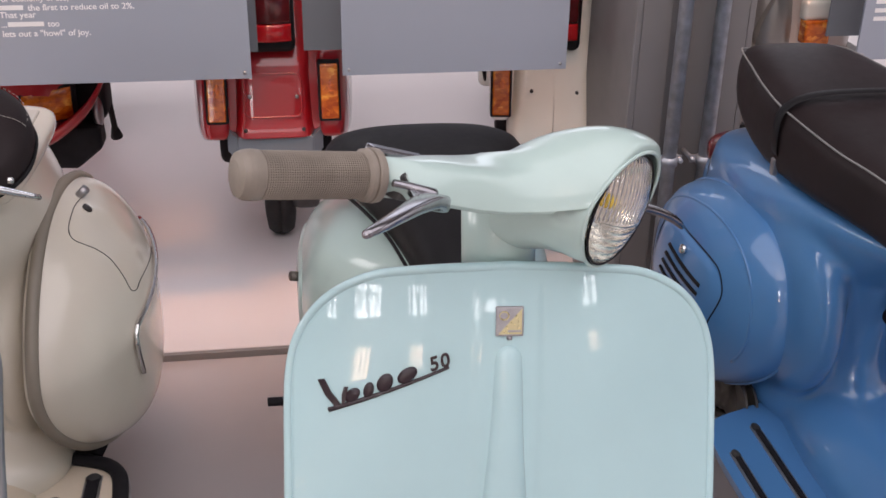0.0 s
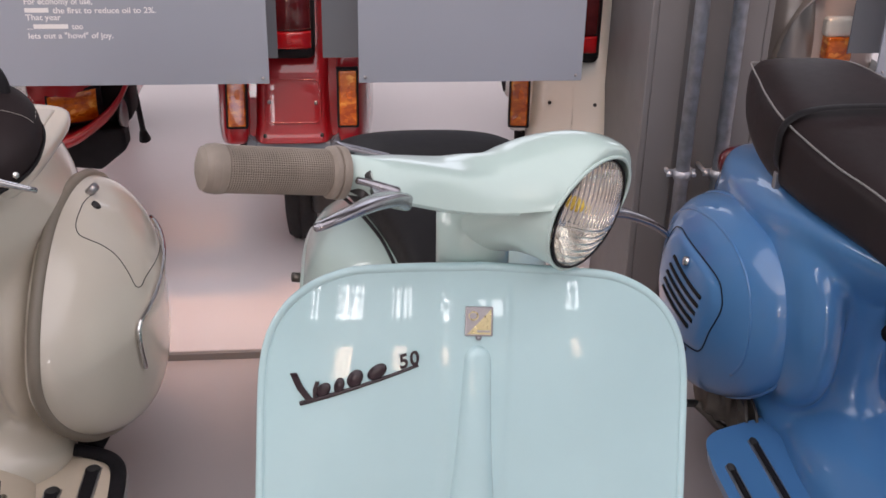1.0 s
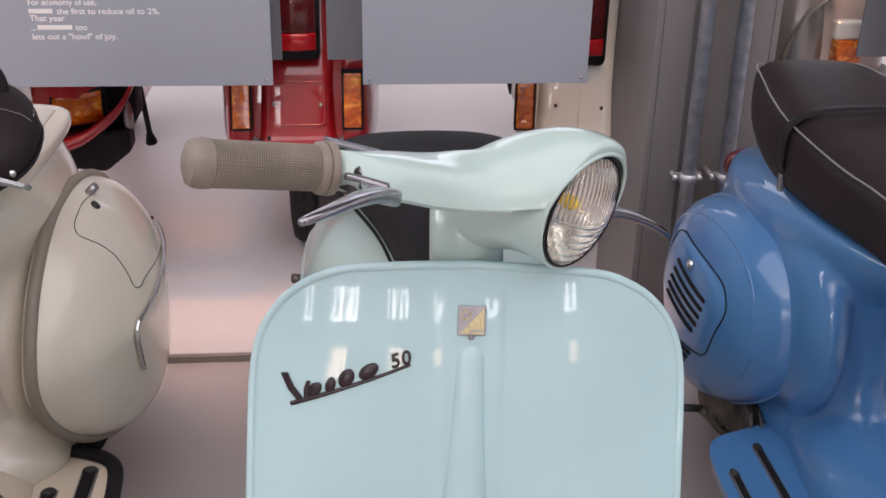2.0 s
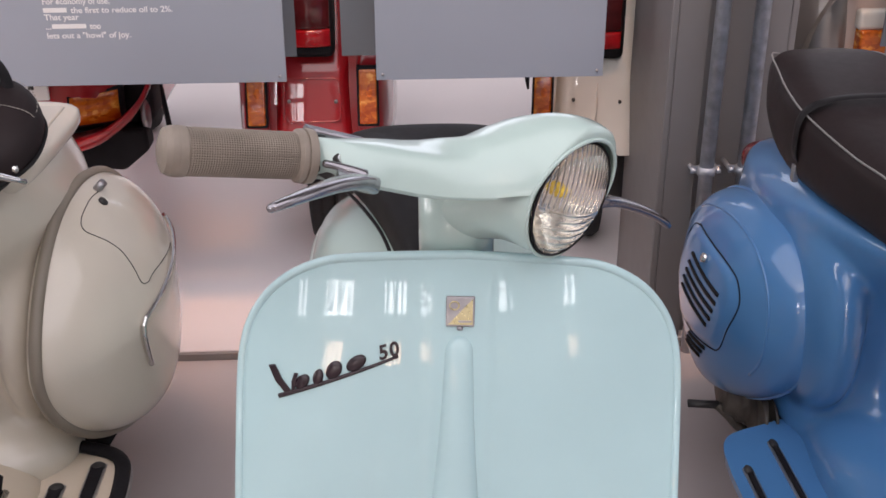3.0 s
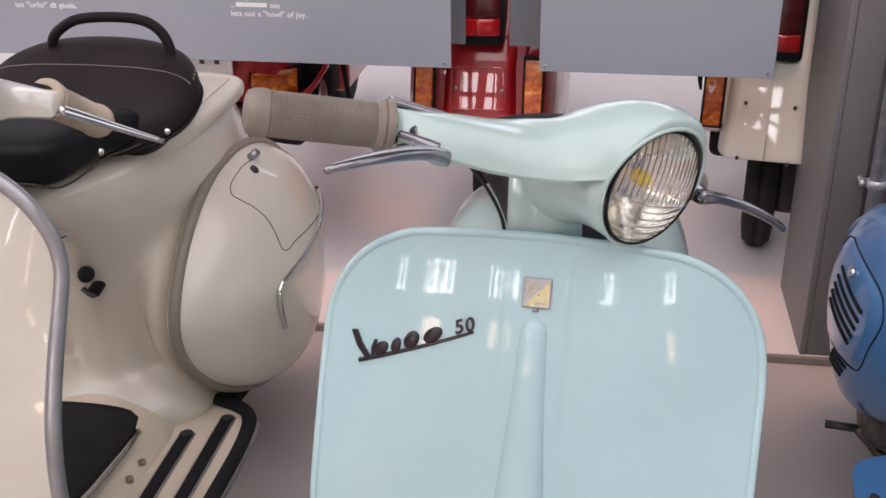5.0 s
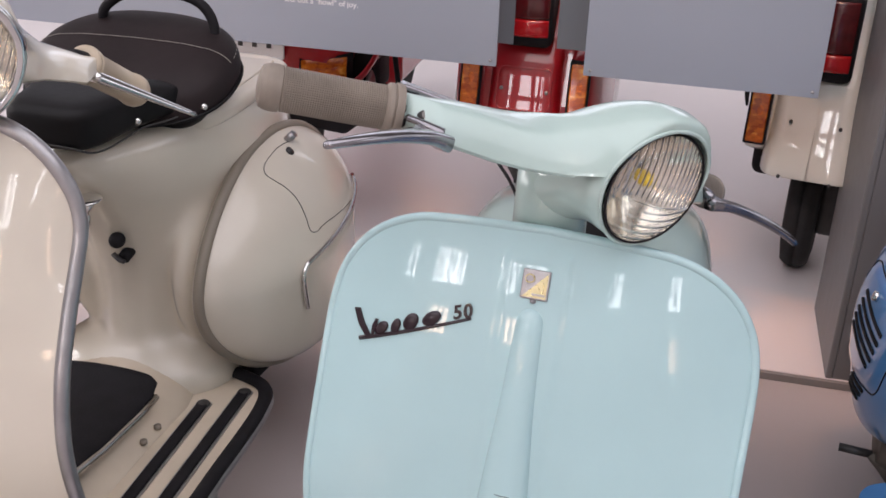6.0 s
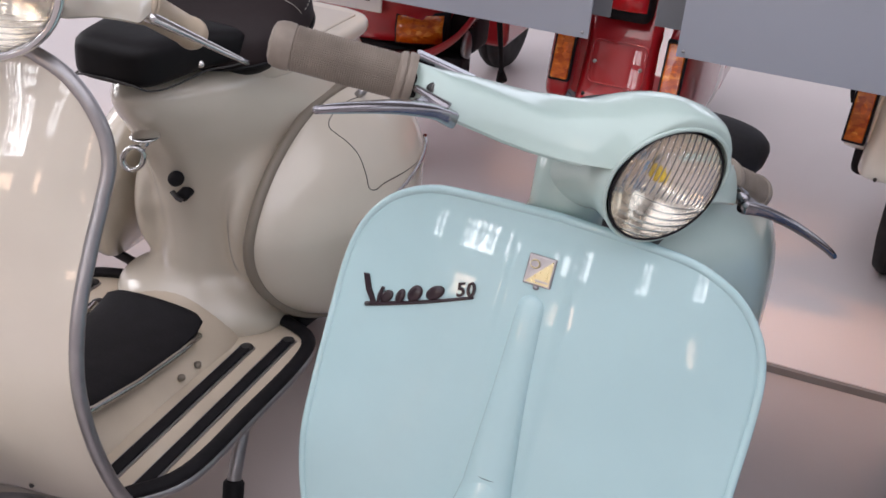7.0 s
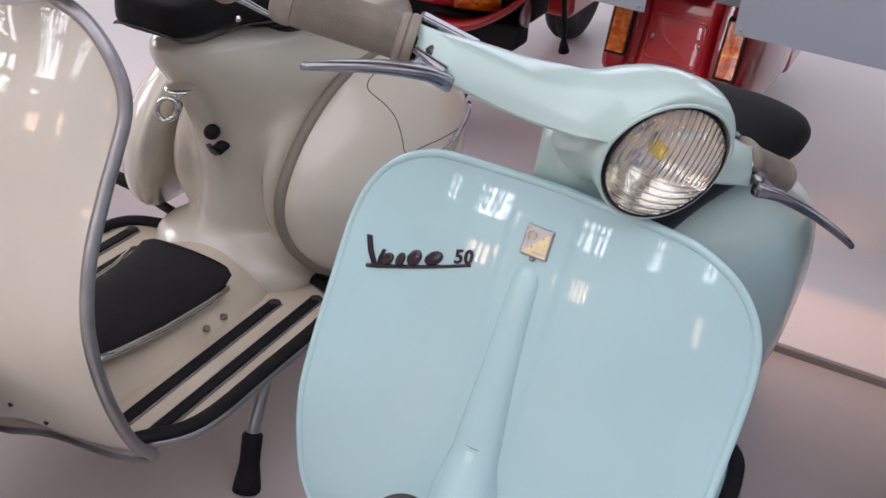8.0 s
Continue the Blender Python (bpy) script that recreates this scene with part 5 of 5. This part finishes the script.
# ---- back row, tails towards the camera ----
def tail_scooter(name, m, material, label, white=False):
    """A later scooter seen from behind: squared tail, amber indicators, tail lamp, tyre."""
    root = thing(name, m, label, "scooter", "back row of scooters")
    def slope(bm, k=.29):
        """The tail leans back: its foot stands further out than its top."""
        for v in bm.verts:
            v.co.y -= k * max(0.0, .575 - v.co.z) * (1 - smoothstep(.05, .30, v.co.y))
        return bm
    wide, drop = (.012, .024) if white else (0.0, 0.0)
    # centre tail: a pressed panel that flares at its foot, wrapped round to the sides
    bm = bmesh.new()
    rings = []
    for k in range(25):
        z = .390 - drop * 2.4 + (.76 - .390 + drop * 2.4) * k / 24
        w = lerp_table([(.352, .093), (.42, .089), (.52, .086), (.62, .098), (.76, .094)], z) + wide
        foot = -.008 * (1 - smoothstep(.390, .415, z)) if not white else 0.0
        back = lerp_table([(.54, 0.0), (.60, .020), (.66, .060), (.72, .085), (.76, .11)], z)
        ring = []
        for i in range(33):
            u = -1 + 2 * i / 32
            ring.append((w * math.copysign(abs(u) ** .72, u), back + foot + .050 * abs(u) ** 7, z))
        ring += [(w * f, y, z) for f, y in ((.98, .30), (.94, .60), (.60, .85), (-.60, .85), (-.94, .60), (-.98, .30))]
        rings.append(ring)
    skin(bm, rings)
    body = part("body", slope(bm), material, root)
    modify(body, ('BEVEL', dict(width=0.004, segments=2)))
    if white:
        part("tail_ridge", slope(tube_bm([(0, -.001, .335), (0, -.002, .45), (0, .008, .56)], 0.0022, 8)), material, body)
    part("tail_recess", slope(box_bm(-.15, .15, .030, .044, .395, .60, 0.003)), material, body, smooth=False)
    # rounded cowls with indicators in their tails
    for sgn in (-1, 1):
        bm = bmesh.new()
        rows = [(-.004, .106, .140, .398, .550), (.004, .102, .150, .386, .565), (.03, .10, .160, .380, .585), (.08, .10, .172, .355, .62), (.2, .09, .19, .325, .64), (.4, .09, .195, .31, .63), (.6, .09, .17, .32, .58), (.68, .09, .12, .36, .5)]
        if white:
            rows = [(y, a, min(b, max(a + .02, .150 - .11 * y)), zb, zt) for y, a, b, zb, zt in rows]
        skin(bm, [oval(sgn * (a + b) / 2, y, (zb + zt) / 2, (b - a) / 2 + .002, (zt - zb) / 2, 28, 5.5) for y, a, b, zb, zt in rows])
        cw = part("side_cowl", slope(bm), material, root)
        modify(cw, ('SUBSURF', dict(levels=1)))
        x, lo = sgn * .124, .398 if white else .425
        ind = part("indicator", slope(box_bm(x - .0245, x + .0245, -.012, .01, lo, .553, 0.004)), RUBBER, cw, "amber indicator in a dark frame", smooth=False)
        part("indicator_lens", slope(box_bm(x - .0195, x + .0195, -.016, -.008, lo + .006, .547, 0.003)), AMBER, ind, smooth=False)
        part("indicator_bulb", slope(ellipsoid(bmesh.new(), (x + .003, -.0135, lo + .075), (.010, .0035, .016), u=16, v=10)), AMBER_BRIGHT, ind)
    # tail lamp: a bowed housing with a dark upper lens over a bright band
    low = .548 if white else .575
    lamp = part("tail_lamp", box_bm(-.054, .054, -.030, .09, low, .740, 0.016), RUBBER, root, "tail lamp with a bright red band", smooth=True)
    for nm, z0, z1, mt in (("lower_lens", low + .028, low + .066, RED_LENS), ("upper_lens", low + .069, .728, RED_LENS_DARK)):
        bm = bmesh.new()
        skin(bm, [[(.046 * u, -.029 - f * .013 * (1 - u * u), z) for u in [-1 + i / 8 for i in range(17)]] + [(.046, -.02, z), (-.046, -.02, z)] for z, f in ((z0, .85), (z0 + .004, 1.0), (z1 - .006, 1.0), (z1, .8))])
        part(nm, bm, mt, lamp)
    # number plate ground with its holes
    if not white:
        bm = bmesh.new()
        pts = []
        for cx, cz, a0 in ((.048, .512, 0), (-.048, .512, 90), (-.048, .448, 180), (.048, .448, 270)):
            pts += [(cx + .014 * math.cos(radians(a0 + 18 * k)), -.0012, cz + .014 * math.sin(radians(a0 + 18 * k))) for k in range(6)]
        tube(bm, pts, 0.0020, 8, up=(0, 1, 0), closed=True)
        part("plate_bead", slope(bm), material, body)
        bm = slope(box_bm(-.085, .085, .002, .03, .342, .391, 0.004))
        bp = part("bumper_plate", bm, GREY_PLASTIC, root, "blue-grey plastic bumper plate", smooth=False)
        for sgn in (-1, 1):
            bm = bmesh.new()
            skin(bm, [[(sgn * .085, .003, .342), (sgn * .085, .003, .391), (sgn * .085, .03, .391), (sgn * .085, .03, .342)], [(sgn * .106, .016, .360), (sgn * .106, .016, .405), (sgn * .106, .034, .405), (sgn * .106, .034, .360)]])
            part("bumper_wing", slope(bm), GREY_PLASTIC, bp, smooth=False)
    holes = [(-.052, .479), (.052, .477)]
    holes += [(-.064, .407), (.064, .407)]
    if white:
        holes = [(-.053, .455), (.053, .453), (-.058, .336), (.052, .332)]
    for x, z in holes:
        part("plate_hole", slope(tube_bm([(x, -.003, z), (x, .004, z)], 0.0042, 10, up=(1, 0, 0))), DARK if white or z < .43 else ALU, body)
    wheel(root, (.0, .26 if white else .32, .195), 0.20, 0.078)
    bm = box_bm(.03, .10, .12, .30, .13, .31, 0.02)
    part("engine_block", bm, DARK, root)
    for sgn in (-1, 1):
        bm = box_bm(sgn * .10 - .03, sgn * .10 + .03, .04, .16, .29, .37, 0.02)
        part("buffer", bm, RUBBER, root)
    if white:
        part("side_trim", tube_bm(spline([(-.158, .02, .525), (-.163, .03, .49), (-.160, .04, .455)], 4), [.003, .004, .005, .006, .006, .006, .005, .004, .003], 8), RUBBER, root)
    seat_loft(root, [(.03, .09, .755, .80), (.1, .12, .755, .84), (.4, .125, .76, .85), (.7, .11, .76, .83), (.8, .06, .765, .80)], VINYL, 3.2, "black bench seat")
    # front end, far from view
    part("front_shield", box_bm(-.10, .10, 1.10, 1.13, .30, .85, 0.02), material, root, smooth=False)
    part("tunnel", box_bm(-.16, .16, .70, 1.12, .22, .30, 0.02), material, root, smooth=False)
    part("handlebar", tube_bm([(-.3, 1.08, .98), (0, 1.06, .96), (.3, 1.08, .98)], 0.02, 12), material, root)
    part("steering_column", tube_bm([(0, 1.06, .97), (0, 1.22, .28)], 0.025, 12), material, root)
    wheel(root, (0, 1.24, .20), 0.20, 0.085)
    return root


tail_scooter("red_scooter", pose(-.236, 1.46, .012), RED, "dark red scooter with amber indicators, tail turned forward")
tail_scooter("white_scooter", pose(.418, 1.505, .012, 0, 0, -9), WHITE, "white scooter with bare tail and amber indicators", True)


def red_rounded_scooter():
    """The rounder red scooter half hidden behind the cream one."""
    root = thing("round_red_scooter", pose(-.88, 1.46, .018), "red scooter with rounded tail and wrap-round amber indicators", "scooter", "back row of scooters")
    bm = bmesh.new()
    rows = [(-.03, .10, .42, .56), (.0, .165, .405, .60), (.06, .205, .40, .63), (.2, .22, .42, .64), (.5, .22, .42, .66), (.8, .12, .40, .6)]
    skin(bm, [oval(0, y, (a + b) / 2, w, (b - a) / 2, 40, 3) for y, w, a, b in rows])
    body = part("body", bm, RED, root)
    modify(body, ('SUBSURF', dict(levels=1)))
    for sgn in (-1, 1):
        bm = bmesh.new()
        ring = []
        for k in range(9):
            f = k / 8
            x = .108 + .092 * f
            y = -.036 + .085 * ((x - .05) / .15) ** 1.6
            ring.append([(sgn * x, y - .008, .424 - .008 * f), (sgn * x, y - .015, .455), (sgn * x, y - .008, .487), (sgn * x, y + .02, .485), (sgn * x, y + .02, .424)])
        skin(bm, ring)
        ind = part("indicator", bm, AMBER, root, "amber wrap-round indicator")
        bm = bmesh.new()
        skin(bm, [[(a + (sgn * .006 if r is ring[-1] else -sgn * .006 if r is ring[0] else 0), b + .005, .455 + (c - .455) * 1.18) for a, b, c in r] for r in ring])
        part("indicator_frame", bm, RUBBER, ind)
        arc = spline([(.03, -.045, .372), (.10, -.035, .376), (.150, -.02, .386), (.185, .0, .402), (.229, .03, .434), (.258, .06, .475), (.276, .09, .525), (.285, .13, .60)], 5)
        bm = bmesh.new()
        skin(bm, [[(sgn * p.x, p.y - .01, p.z + .011), (sgn * p.x, p.y - .016, p.z), (sgn * p.x, p.y - .01, p.z - .011), (sgn * p.x, p.y + .07, p.z - .011), (sgn * p.x, p.y + .07, p.z + .011)] for p in arc])
        part("tail_trim", bm, RED, root, "curved red bumper band")
    bm = box_bm(-.17, .072, -.046, -.038, .490, .625, 0.003)
    pl = part("number_plate", bm, WHITE_INK, root, "white number plate", smooth=False)
    for k in range(6):
        part("plate_bar", box_bm(-.150 + .036 * k, -.138 + .036 * k, -.0475, -.045, .515, .590), DARK, pl, smooth=False)
    # black bevelled block below the tail
    bm = bmesh.new()
    block_edge = [(-.14, .395), (.250, .385), (.252, .335), (.190, .285), (.150, .288), (-.14, .33)]
    skin(bm, [[(x, y, z) for x, z in block_edge] for y in (.05, .12)])
    ff = part("under_tail_block", bm, RUBBER, root, "black plastic rear flap", smooth=False)
    modify(ff, ('BEVEL', dict(width=0.008, segments=2)))
    part("arch_lining", box_bm(.10, .262, .10, .22, .38, .56, 0.02), RUBBER, root)
    part("wheel_disc", ellipsoid(bmesh.new(), (.243, .10, .405), (.012, .03, .040), u=16, v=10), ALU, root)
    wheel(root, (-.03, .22, .22), 0.22, 0.10)
    st = part("side_stand", tube_bm([(.20, .44, .47), (.205, .50, .30), (.207, .535, .20)], 0.008, 10), RUBBER, root, "black stand leg")
    part("stand_foot", tube_bm([(.2065, .53, .21), (.208, .54, .182)], [0.010, 0.017], 10), RUBBER, st)
    part("front_shield", box_bm(-.2, .2, 1.1, 1.13, .3, .85, 0.02), RED, root, smooth=False)
    part("tunnel", box_bm(-.16, .16, .7, 1.12, .22, .42, 0.02), RED, root, smooth=False)
    wheel(root, (0, 1.2, .22), 0.22, 0.09)
    return root


red_rounded_scooter()


def silver_scooter():
    """The pale scooter beyond the column: a curved tail with a screen and an indicator."""
    root = thing("silver_scooter", pose(1.03, 1.48, .018), "silver grey scooter with rounded tail and amber indicator", "scooter", "back row of scooters")
    bm = bmesh.new()
    rows = [(.0, .09, .45, .66), (.03, .12, .40, .71), (.1, .15, .37, .74), (.3, .18, .36, .75), (.6, .16, .36, .7), (.8, .1, .36, .6)]
    skin(bm, [oval(0, y, (a + b) / 2, w, (b - a) / 2, 36, 3) for y, w, a, b in rows])
    body = part("body", bm, BEIGE, root)
    modify(body, ('SUBSURF', dict(levels=1)))
    bm = bmesh.new()
    ring = []
    for k in range(13):
        a = radians(90 * k / 12)
        ring.append([(-.03 - .13 * math.sin(a), -.035, .48 + .24 * math.cos(a)), (-.045 - .115 * math.sin(a), -.04, .48 + .225 * math.cos(a)), (-.045 - .115 * math.sin(a), .2, .48 + .225 * math.cos(a)), (-.03 - .13 * math.sin(a), .2, .48 + .24 * math.cos(a))])
    skin(bm, ring)
    part("cowl_rib", bm, SILVER, root)
    bm = ellipsoid(bmesh.new(), (-.105, .10, .56), (.085, .13, .25))
    part("side_cowl", bm, SILVER, root, "silver grey side cowl")
    part("indicator", box_bm(-.028, .035, -.03, .01, .548, .605, 0.006), AMBER, root, "amber indicator", smooth=False)
    part("indicator_base", box_bm(-.033, .04, -.02, .012, .603, .65, 0.01), WHITE, root, smooth=False)
    part("engine_block", box_bm(.06, .16, -.02, .12, .40, .52, 0.015), ENGINE, root, smooth=False)
    wheel(root, (0, .26, .205), 0.205, 0.09)
    part("front_shield", box_bm(-.2, .2, 1.1, 1.13, .3, .85, 0.02), WHITE, root, smooth=False)
    part("tunnel", box_bm(-.16, .16, .7, 1.12, .22, .40, 0.02), WHITE, root, smooth=False)
    wheel(root, (0, 1.2, .205), 0.205, 0.09)
    return root


silver_scooter()
